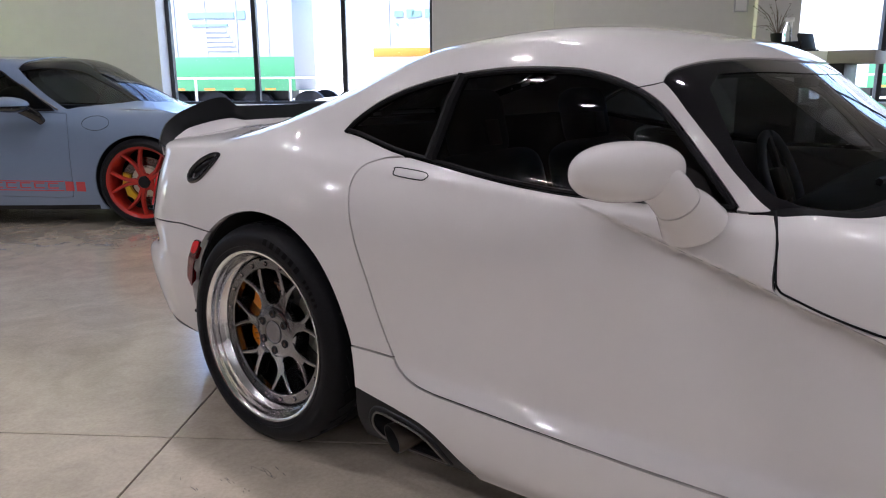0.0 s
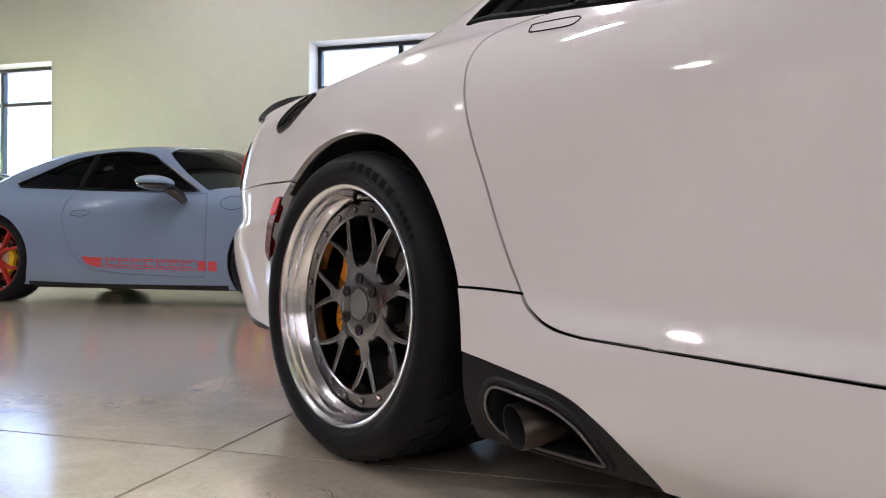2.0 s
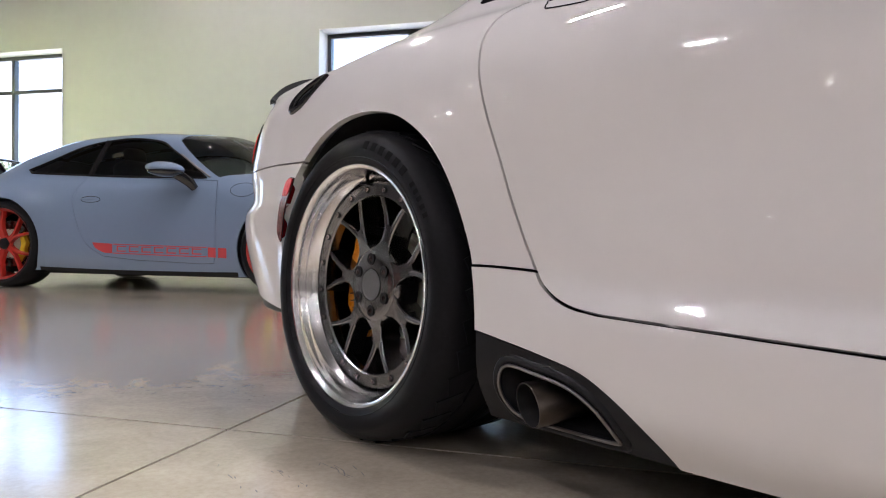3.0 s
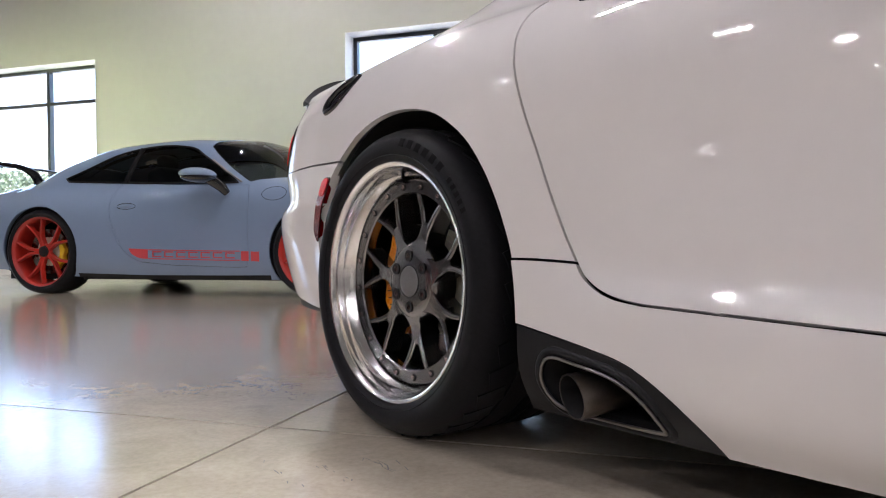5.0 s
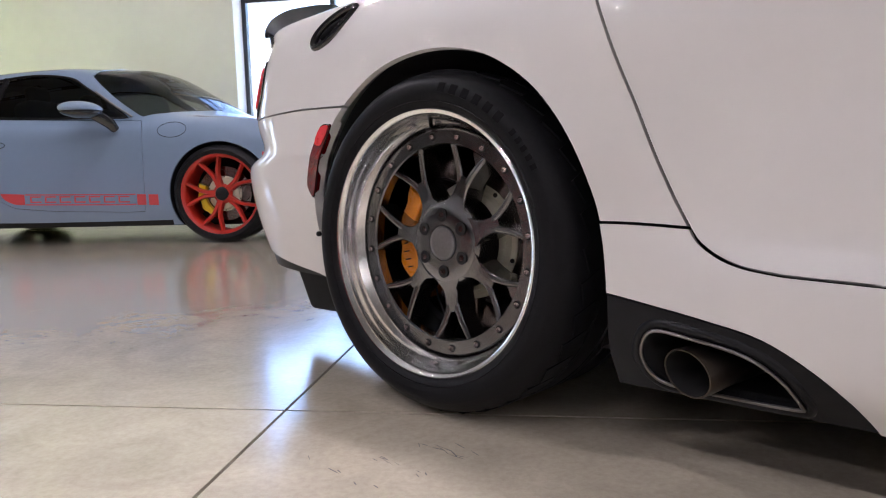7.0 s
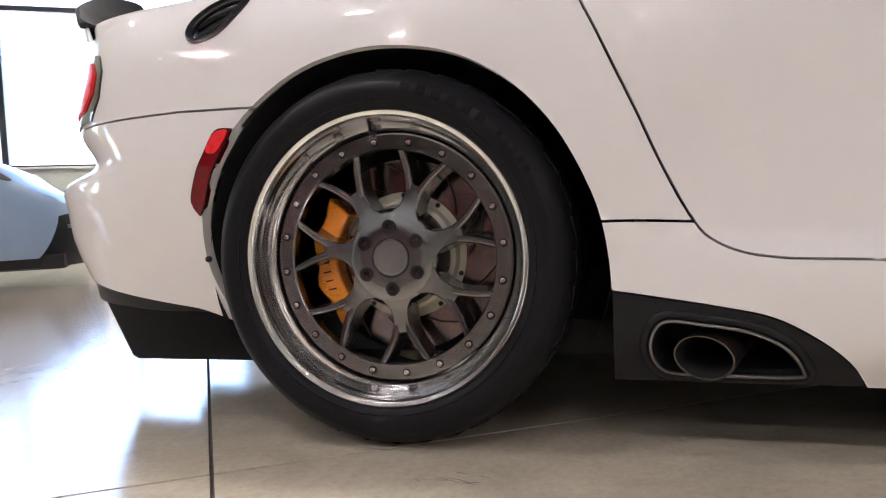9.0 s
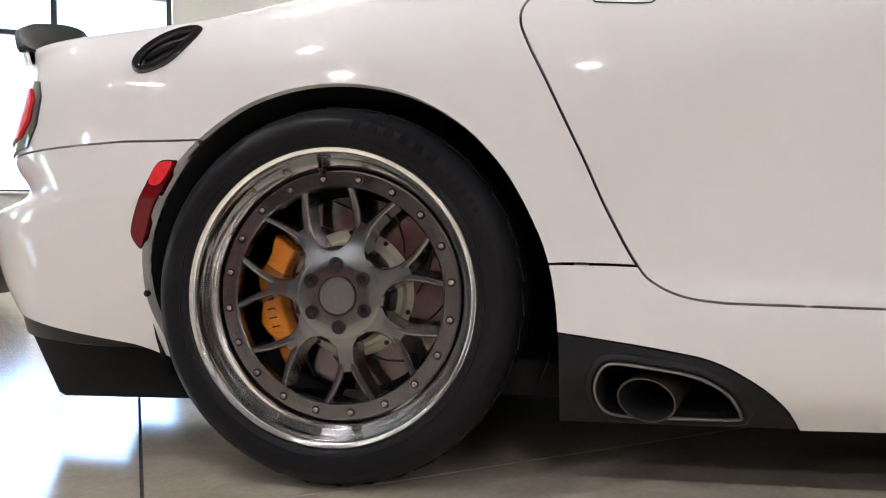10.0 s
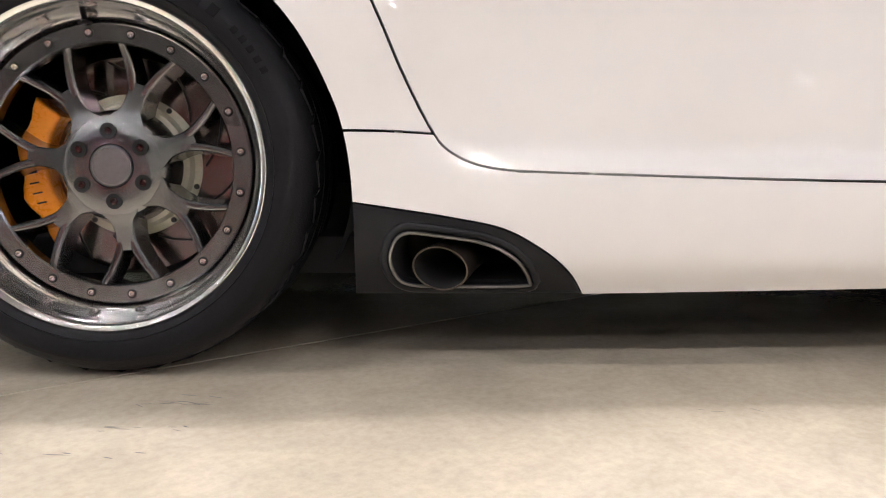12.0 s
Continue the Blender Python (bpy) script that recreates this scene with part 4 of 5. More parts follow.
part("deck_lip", dk, PAINT_W, coupe, "white rising edge of the deck", sharp=60)
part("spoiler", sp, CARBON, coupe, "black ducktail spoiler", sharp=60)

# lower bumper valance and the diffuser fins below it
val = bmesh.new()
rows = []
us = np.concatenate([np.linspace(-.37, -1.42, 46), np.linspace(-1.42, -.37, 46)[1:]])
edge = SKIN.raw(us, np.full(len(us), 0.04))
for k, (x, w, z) in enumerate(edge):
    c = min(1.0, max(0.0, (-.36 - x) / .45))
    y = lambda f: YC - (w * f if k <= 45 else -w * f)
    rows.append([val.verts.new(q) for q in ((x + .004, y(.995), z + .004), (x + 0.012, y(.985), z - 0.050 * c - .006), (x + 0.06, y(.94), z - 0.070 * c - .008), (x + 0.2, y(.75), z - 0.05))])
for a, b in zip(rows, rows[1:]):
    for i in range(3):
        val.faces.new((a[i], a[i + 1], b[i + 1], b[i]))
bmesh.ops.recalc_face_normals(val, faces=val.faces)
part("rear_valance", val, DARK, coupe, "dark satin lower valance")
for w in (0.66, 0.35, -0.35, -0.66):
    y = YC - w
    part("diffuser_fin", prism([(-.868, .262), (-.868, .222), (-.798, .082), (-.782, .074), (-.36, .078), (-.30, .16), (-.36, .24)], y - 0.006, y + 0.006, 0.002), BLACKIN, coupe, "black diffuser fin")
part("underbody", boxed(-.28, 3.2, YC - .80, YC + .80, .138, .21, 0.01), BLACKIN, coupe, "black underbody tray")
# cabin: floor tub, seats, dashboard, wheel
tub = bmesh.new()
box(tub, .15, 1.75, YC - .70, YC + .70, .20, .30)
box(tub, .10, .16, YC - .70, YC + .70, .30, .95)
part("cabin_tub", tub, BLACKIN, coupe)


def seat(y):
    s = part("seat", boxed(.52, 1.0, y - .24, y + .24, .34, .50, 0.06, 3), LEATHER, coupe, "dark blue-grey leather sport seat")
    back = boxed(-.09, .09, -.25, .25, 0, .46, 0.07, 3)
    part("backrest", turned(back, pose(.50, y, .42, 0, -16, 0)), LEATHER, s)
    head = boxed(-.06, .06, -.12, .12, 0, .22, 0.05, 3)
    part("headrest", turned(head, pose(.375, y, .84, 0, -14, 0)), LEATHER, s)
    part("belt_slot", turned(boxed(-.004, .004, -.035, .035, .05, .13, 0.003), pose(.44, y, .84, 0, -14, 0)), BEZEL, s)


seat(YC - .37)
seat(YC + .37)
dash = smooth_line([(1.22, .60), (1.24, .74), (1.34, .81), (1.52, .835), (1.68, .83), (1.7, .5)], 4)
part("dashboard", prism(dash, YC - .70, YC + .70, 0.01), DARK, coupe)
ring = [(0.175 * math.cos(a), 0.175 * math.sin(a), 0) for a in np.linspace(0, 2 * math.pi, 40)[:-1]]
stw = part("steering_wheel", turned(sweep(ring, 0.016, 10, True), pose(1.10, YC + .37, .74, 0, 68, 0)), LEATHER, coupe)
part("spoke", turned(merge(boxed(-.17, .17, -.02, .02, -.01, .01, .006), boxed(-.06, .06, -.05, .05, -.03, .012, .012)), pose(1.10, YC + .37, .74, 0, 68, 0)), DARK, stw)
part("console", boxed(.45, 1.3, YC - .12, YC + .12, .3, .58, 0.04, 3), DARK, coupe)
part("rear_view_mirror", turned(boxed(-.012, .012, -.11, .11, -.03, .03, .01), pose(1.22, YC, 1.09)), DARK, coupe)
part("wiper", sweep([(1.50, YC - .62, .885), (1.62, YC - .2, .915), (1.66, YC + .2, .915)], 0.008, 6), TRIMBLK, coupe)
for x, r in ((0.01, .385), (2.51, .375)):
    for side in (1, -1):
        pts = [(r * math.cos(a), r * math.sin(a)) for a in np.linspace(radians(-25), radians(205), 40)]
        lin = bmesh.new()
        a0 = [lin.verts.new((x + p, YC - side * .935, .345 + q)) for p, q in pts]
        a1 = [lin.verts.new((x + p, YC - side * .52, .345 + q)) for p, q in pts]
        for i in range(len(pts) - 1):
            lin.faces.new((a0[i], a0[i + 1], a1[i + 1], a1[i]))
        lin.faces.new(a1)
        part("wheel_arch_liner", lin, BLACKIN, coupe, "black wheel arch liner")

# painted returns of the rear arches
for side in (1, -1):
    lip = bmesh.new()
    path = resample(ARCH_R, 0.02)[:-1]
    path = [q for q in path if .25 < q[1] < .60 and q[0] < -.2]
    a0 = [lip.verts.new(q) for q in on_skin(path, -0.002, side)]
    a1 = [lip.verts.new((x + .004, y + side * (.003 + .017 * min(1, max(0, (-.12 - px) / .18))), z - .004 * max(0, (pz - .36) / .36))) for (x, y, z), (px, pz) in zip(on_skin(path, -0.002, side), path)]
    for i in range(len(path) - 1):
        if (Vector(path[i]) - Vector(path[i + 1])).length < .05:
            lip.faces.new((a0[i], a0[i + 1], a1[i + 1], a1[i]))
    part("arch_lip", lip, PAINT_W, coupe)

# side exhaust: bezel, recess, pipe
for side in (1, -1):
    y = lambda w: YC - side * w
    bz = on_skin(BEZ, 0.004, side)
    part("exhaust_bezel", sweep(bz, 0.0029, 10, True), BEZEL, coupe, "satin steel exhaust bezel")
    part("trim_swell", sweep(on_skin(resample(grown(BEZ, .010), .012), -0.004, side), 0.0085, 10, True), DARK, coupe)
    rec = bmesh.new()
    o1 = [rec.verts.new(q) for q in on_skin(grown(BEZ, -0.002), -0.004, side)]
    o2 = [rec.verts.new((q[0] * .92 + .055, q[1] + side * .12, q[2])) for q in on_skin(grown(BEZ, -0.006), -0.01, side)]
    for i in range(len(o1)):
        j = (i + 1) % len(o1)
        rec.faces.new((o1[i], o1[j], o2[j], o2[i]))
    rec.faces.new(o2)
    part("exhaust_recess", rec, BLACKIN, coupe)
    axis = Vector((0.40, side * 0.90, 0.12)).normalized()
    c = Vector((.534, y(.994), .181))
    tip = merge(lathe([(.0405, .0), (.043, .0), (.0435, .004), (.042, .03), (.038, .07), (.037, .30), (.034, .30), (.0405, .002)], 40))
    q = Vector((0, 1, 0)).rotation_difference(axis).to_matrix().to_4x4()
    q = q @ Matrix.Diagonal((1.12, 1, .84, 1))
    pipe = part("exhaust_tip", turned(tip, Matrix.Translation(c) @ q), STEEL, coupe, "heat-tinted steel exhaust tip")
    part("bore", turned(lathe([(0.0, .14), (.035, .14), (.0401, .0012)], 32), Matrix.Translation(c) @ q), SOOT_SHADE, pipe)


# ---------- wheels ----------
def arm_profile(bm, pts, wid, y_face, depth, crown=0.006, flare=0.0045):
    """A tapered spoke with a rounded crown along (x, z) points."""
    rows = []
    p = [Vector((a, b)) for a, b in pts]
    for i, q in enumerate(p):
        t = (p[min(i + 1, len(p) - 1)] - p[max(i - 1, 0)]).normalized()
        n = Vector((-t.y, t.x))
        h = wid[i] / 2
        yf = y_face[i]
        half = [(h + flare, yf + depth), (h + flare * .45, yf + depth * .6), (h + flare * .12, yf + depth * .25), (h, yf + 0.003), (h - 0.0022, yf + 0.0004)]
        sec = [(-a, b) for a, b in half] + [(0, yf - crown * .1)] + half[::-1]
        rows.append([bm.verts.new((q.x + n.x * s, yy, q.y + n.y * s)) for s, yy in sec])
    for a, b in zip(rows, rows[1:]):
        for i in range(len(a) - 1):
            bm.faces.new((a[i], a[i + 1], b[i + 1], b[i]))
        bm.faces.new((a[-1], a[0], b[0], b[-1]))
    bm.faces.new(rows[0])
    bm.faces.new(rows[-1][::-1])


def mesh_wheel(parent, at, tyre_w):
    """Three-piece wheel: polished stepped lip, bolted gunmetal centre with seven forked spokes. Outer side towards -y."""
    rim = part("wheel", lathe([(.2595, -.0490), (.2620, -.0520), (.2634, -.0510), (.2629, -.0548), (.2612, -.0560), (.2560, -.0548), (.2535, -.0525), (.2512, -.0465), (.2500, -.0430), (.2490, -.0350), (.2475, -.0325), (.2455, -.0240), (.2420, -.0145), (.2375, -.0065), (.2330, -.0010), (.2315, .0040), (.2318, .020), (.2312, .034), (.230, .046),
                              (.236, .06), (.240, .14), (.244, .25), (.262, .27)], 144), CHROME, parent, "polished deep-lip alloy wheel", at=at)
    b = tyre_w
    prof = [(.259, -.040), (.2635, -.0535), (.268, -.0580), (.278, -.0610), (.2865, -.0635), (.292, -.0642), (.300, -.0638), (.308, -.0612), (.3105, -.0588), (.318, -.0525), (.327, -.041), (.3335, -.026), (.3365, -.008), (.338, .01)]
    for g in (.05, .12, b - .13, b - .06):
        prof += [(.3395, g - .005), (.3345, g - .004), (.3345, g + .004), (.3395, g + .005)]
    prof += [(.338, b - .02), (.333, b + .01), (.31, b + .04), (.27, b + .03)]
    part("tyre", lathe(prof, 160), RUBBER, rim, "worn black semi-slick tyre")
    # slanted shoulder grooves are modelled as raised rubber blocks between them
    bl = bmesh.new()
    bmesh.ops.create_cube(bl, size=1, matrix=Matrix.Rotation(radians(24), 4, 'X') @ Matrix.Diagonal((.0092, .062, .046, 1)))
    block_me = to_mesh("tread_block", bl, RUBBER, False)
    for k in range(36):
        part("tread_block", block_me, None, rim, at=Matrix.Rotation(2 * math.pi * k / 36, 4, 'Y') @ Matrix.Translation((.3340, .018, 0)))
    # raised sidewall writing as plain bars, and two moulded rings
    for ang, hgt, wid in [(a, .0185, .0160) for a in np.linspace(79, 51, 6)] + [(a, .012, .010) for a in np.linspace(43, 29, 5)]:
        bar = turned(boxed(-hgt / 2, hgt / 2, -.0005, .004, -wid / 2, wid / 2, 0.0004, 1), Matrix.Rotation(-radians(ang), 4, 'Y') @ pose(.3025, -.0632, 0, 0, 0, 17))
        part("lettering_bar", bar, RUBBER_LIT, rim, smooth=False)
    part("sidewall_ring", lathe([(.2755, -.0595), (.2765, -.0620), (.2780, -.0605)], 144), RUBBER, rim)
    # centre disc: outer bolt ring and seven Y spokes
    face = lathe([(.196, .024), (.196, .0035), (.1985, .0), (.2245, .0), (.2275, .003), (.2285, .02)], 144)
    hub = lathe([(.0, .012), (.0354, .012), (.0356, .0016), (.0364, .0010), (.056, .0008), (.072, .003), (.082, .0065), (.0875, .011), (.0905, .018), (.0925, .032), (.098, .058), (.0, .058)], 84)
    arms = bmesh.new()
    for k in range(7):
        th = radians(173 + 360 / 7 * k)
        c, s = math.cos(th), math.sin(th)

        def P(r, off):
            return (r * c - off * s, r * s + off * c)
        stem = smooth_line([P(.062, 0), P(.080, 0), P(.096, 0), P(.115, 0), P(.140, 0)], 3)
        arm_profile(arms, stem, list(np.interp(np.linspace(0, 1, len(stem)), [0, .22, .36, .48, .7, 1], [.078, .060, .046, .036, .0315, .033])), list(np.interp(np.linspace(0, 1, len(stem)), [0, .5, 1], [.003, .009, .0125])), .050, 0.004)
        for sg in (1, -1):
            aa = radians(12.9) * sg
            e = (.1985 * math.cos(th + aa), .1985 * math.sin(th + aa))
            pts = smooth_line([P(.108, sg * .006), P(.128, sg * .0095), P(.150, sg * .018), P(.172, sg * .030), e], 4)
            nn = len(pts)
            arm_profile(arms, pts, [.0160 - .0040 * i / (nn - 1) for i in range(nn)], [.0125 - .0095 * (i / (nn - 1)) ** 2 for i in range(nn)], .042)
    bmesh.ops.recalc_face_normals(arms, faces=arms.faces)
    part("spoke_centre", merge(face, hub, arms), GUN, rim, "brushed gunmetal forked-spoke centre", sharp=32)
    bolt = merge(lathe([(.0, .000), (.0028, .000), (.0030, -.0035), (.0048, -.0038), (.0052, -.003), (.0052, .0)], 14))
    bolt_me = to_mesh("rim_bolt", bolt, BOLT)
    seat_me = to_mesh("bolt_seat", lathe([(.0050, .0), (.0050, -.0010), (.0076, -.0010), (.008, .0005)], 14), SOOT_SHADE)
    for i in range(20):
        a = radians(78.5 - 18 * i)
        m = Matrix.Translation((.212 * math.cos(a), -.0005, .212 * math.sin(a)))
        part("rim_bolt", bolt_me, None, rim, at=m)
        part("bolt_seat", seat_me, None, rim, at=m)
    lug = merge(lathe([(.0, .0002), (.0034, .0001), (.0040, -.0010), (.0062, -.0008), (.0070, .0004), (.0072, .002)], 6))
    lug_me = to_mesh("lug_nut", lug, LUG, smooth=False)
    # flat black disc paints a lug hole's shade on the solid hub
    pit_me = to_mesh("lug_hole_shade", lathe([(.0, .0004), (.0118, .0003), (.0124, .0), (.0130, .0006)], 28), SOOT_SHADE)
    for i in range(6):
        a = radians(92 - 60 * i)
        m = Matrix.Translation((.05715 * math.cos(a), -.0015, .05715 * math.sin(a)))
        part("lug_nut", lug_me, None, rim, at=m)
        part("lug_hole_shade", pit_me, None, rim, at=m)
    part("centre_cap", lathe([(.0, -.0008), (.0285, -.0008), (.0290, -.0002), (.0300, -.0002), (.0305, -.0012), (.0330, -.0010), (.0345, .002), (.0345, .012)], 64), CAPM, rim, "round brushed centre cap")
    # black ring paints the shade of the groove round the cap
    part("cap_groove", lathe([(.0345, .0012), (.0349, -.0004), (.0358, -.0004), (.0362, .0012)], 64), SOOT_SHADE, rim)
    va = radians(97.5)
    part("valve", sweep([(.232 * math.cos(va), .018, .232 * math.sin(va)), (.229 * math.cos(va), -.002, .229 * math.sin(va)), (.226 * math.cos(va), -.016, .226 * math.sin(va))], [.0055, .0045, .0035], 10), DARK, rim)
    return rim


def brake(parent, at, y, big, caliper_mat, cal_angle, letter=None):
    """Slotted disc and a monobloc caliper behind the wheel."""
    R = .185 * big
    x = z = 0
    d = part("brake_disc", turned(lathe([(.105, -.012), (R, -.012), (R, .012), (.105, .012)], 80, True), Matrix.Translation((x, y, z))), DISC, parent, "grooved iron brake disc", at=at)
    part("disc_hat", turned(lathe([(.0, -.03), (.088, -.03), (.104, -.027), (.110, -.016), (.122, -.0145), (.122, .0), (0, .0)], 60), Matrix.Translation((x, y, z))), DISCHAT, d)
    pts = [((.128 + (.052 * big) * t) * math.cos(.5 * t), -.0122, (.128 + (.052 * big) * t) * math.sin(.5 * t)) for t in (0, .33, .66, 1)]
    slot_me = to_mesh("disc_slot", sweep(pts, 0.0022, 6), DARKBOLT)
    for k in range(10):
        part("disc_slot", slot_me, None, d, at=Matrix.Translation((x, y, z)) @ Matrix.Rotation(2 * math.pi * k / 10, 4, 'Y'))
    hat_bolt = to_mesh("disc_bolt", lathe([(0, -.004), (.004, -.004), (.005, -.002), (.005, 0)], 10), DARKBOLT)
    for k in range(10):
        a = 2 * math.pi * (k + .5) / 10
        part("disc_bolt", hat_bolt, None, d, at=Matrix.Translation((x + .1165 * math.cos(a), y - .0145, z + .1165 * math.sin(a))))
    a0, a1 = radians(cal_angle - 43), radians(cal_angle + 43)
    ro, ri = R * .95, R * .70
    arc = np.linspace(a0, a1, 16)
    bump = lambda t: 1 + .035 * math.cos(t * 6)
    out = [(ro * bump((a - a0) / (a1 - a0) * math.pi) * math.cos(a), ro * bump((a - a0) / (a1 - a0) * math.pi) * math.sin(a)) for a in arc]
    inn = [(ri * math.cos(a), ri * math.sin(a)) for a in arc[::-1]]
    cal = part("brake_caliper", turned(prism(out + inn, -.050, .03, 0.008, 3), Matrix.Translation((x, y, z))), caliper_mat, parent, "painted brake caliper", at=at)
    if letter:
        for k in range(4):
            a = radians(cal_angle + 12 - 6.5 * k + 8)
            part("lettering_bar", turned(boxed(-.008, .008, -.0515, -.049, -.0014, .0014, 0.0005), Matrix.Translation((x + R * .83 * math.cos(a), y, z + R * .83 * math.sin(a))) @ Matrix.Rotation(radians(-12), 4, 'Y')), DARKBOLT, cal)


CAMBER = 1.4
for x, side in ((0.0, 1), (2.51, 1), (0.0, -1), (2.51, -1)):
    yy = -0.2 if side == 1 else 2 * YC + 0.2
    at = pose(x, yy, .3405, -CAMBER * side, 0, 0 if side == 1 else 180)
    if side == -1:
        at = pose(x, yy, .3405, 0, 0, 180) @ pose(0, 0, 0, -CAMBER)
    mesh_wheel(coupe, at, .285)
    axle = new("hub_carrier", to_mesh("hub_carrier", turned(lathe([(0, .03), (.06, .03), (.06, .30), (0, .30)], 24), Matrix.Identity(4)), DARK))
    axle.parent = coupe
    axle.matrix_basis = at
    brake(coupe, at, .100, 1.0, ORANGE, 184 if side == 1 else -4, True)

# ---------- grey-blue rear-engined coupe by the window ----------
PYC = 0.91
P_AT = pose(-3.512, 1.384, 0, 0, 0, 37.3)


def pline(zs, ws, tail, nose):
    X = (-2.85, -2.457, -1.9, -1.3, -.8, -.4, 0.0, .35)
    return (list(zip(X, zs)), list(zip(X, ws)), tail, nose)


PLINES = []
PLINES.append(pline((.20, .16, .14, .13, .13, .13, .13, .13), (.86, .88, .86, .855, .855, .86, .87, .84), (-3.30, .22), (1.02, .12)))
PLINES.append(pline((.33, .28, .26, .25, .25, .26, .27, .25), (.90, .925, .905, .89, .885, .89, .905, .86), (-3.42, .36), (1.06, .24)))
PLINES.append(pline((.50, .48, .46, .45, .45, .45, .46, .42), (.91, .94, .91, .89, .885, .895, .915, .86), (-3.43, .52), (1.05, .40)))
PLINES.append(pline((.68, .68, .66, .65, .64, .64, .66, .62), (.90, .935, .905, .885, .88, .89, .91, .85), (-3.36, .68), (.95, .53)))
PLINES.append(pline((.82, .84, .81, .79, .78, .775, .81, .755), (.82, .87, .86, .865, .86, .86, .85, .80), (-3.30, .82), (.80, .625)))
PLINES.append(pline((.88, .935, .91, .895, .88, .868, .875, .84), (.70, .76, .79, .80, .795, .79, .74, .70), (-3.28, .88), (.72, .68)))
PLINES.append(pline((.94, 1.10, 1.20, 1.228, 1.16, .95, .865, .825), (.50, .54, .60, .62, .64, .66, .52, .46), (-3.27, .90), (.70, .68)))
PLINES.append(pline((.98, 1.165, 1.28, 1.292, 1.27, 1.075, .885, .81), (.25, .28, .32, .34, .35, .36, .28, .24), (-3.27, .91), (.70, .69)))
PLINES.append(pline((.99, 1.185, 1.30, 1.312, 1.295, 1.115, .90, .82), (0, 0, 0, 0, 0, 0, 0, 0), (-3.27, .91), (.70, .70)))
PSKIN = Skin(PLINES, -2.85, 0.35, PYC, 2.4)
PT = len(PLINES) - 1
gt = thing("rear_engine_coupe", "grey-blue rear-engined sports coupe with red wheels and side stripe", "car", at=P_AT)
puv = PSKIN.uv
PARCH_R = [(-2.457 + .375 * math.cos(a), .352 + .375 * math.sin(a)) for a in np.linspace(radians(-36), radians(216), 44)]
PARCH_F = [(.362 * math.cos(a), .338 + .362 * math.sin(a)) for a in np.linspace(radians(-36), radians(216), 44)]
PWIN = smooth_line([(-2.327, .962), (-2.115, 1.058), (-1.884, 1.155), (-1.632, 1.206), (-1.40, 1.218), (-1.151, 1.187), (-1.029, 1.118), (-.839, 1.0), (-.675, .882)], 4) + smooth_line([(-1.195, .891), (-1.775, .910), (-2.272, .931)], 3)
PSCREEN = [(-.96, PT), (-.97, 7.2), (-.99, 6.6)] + puv([(-1.0, 1.20), (-.93, 1.14), (-.80, 1.035), (-.66, .94), (-.57, .888)]) + [(-.42, 5.5), (-.24, 6.3), (-.10, 7.2), (-.05, PT)]
PREAR = [(-2.6, PT), (-2.58, 7), (-2.2, 6.5), (-1.75, 6.6), (-1.7, PT)]
PDOOR = smooth_line([(-1.72, .90), (-1.785, .74), (-1.76, .58), (-1.685, .40), (-1.60, .32), (-1.50, .268)], 4) + smooth_line([(-1.19, .240), (-.90, .232), (-.60, .226), (-.548, .26), (-.543, .48), (-.545, .75), (-.575, .862)], 4)


def pon(poly, lift=0.0, side=1):
    p = np.array(puv(poly))
    P, N = PSKIN.raw(p[:, 0], p[:, 1]), PSKIN.normal(p[:, 0], p[:, 1])
    P = P + N * lift
    return [(a, PYC - side * b, c) for a, b, c in P]


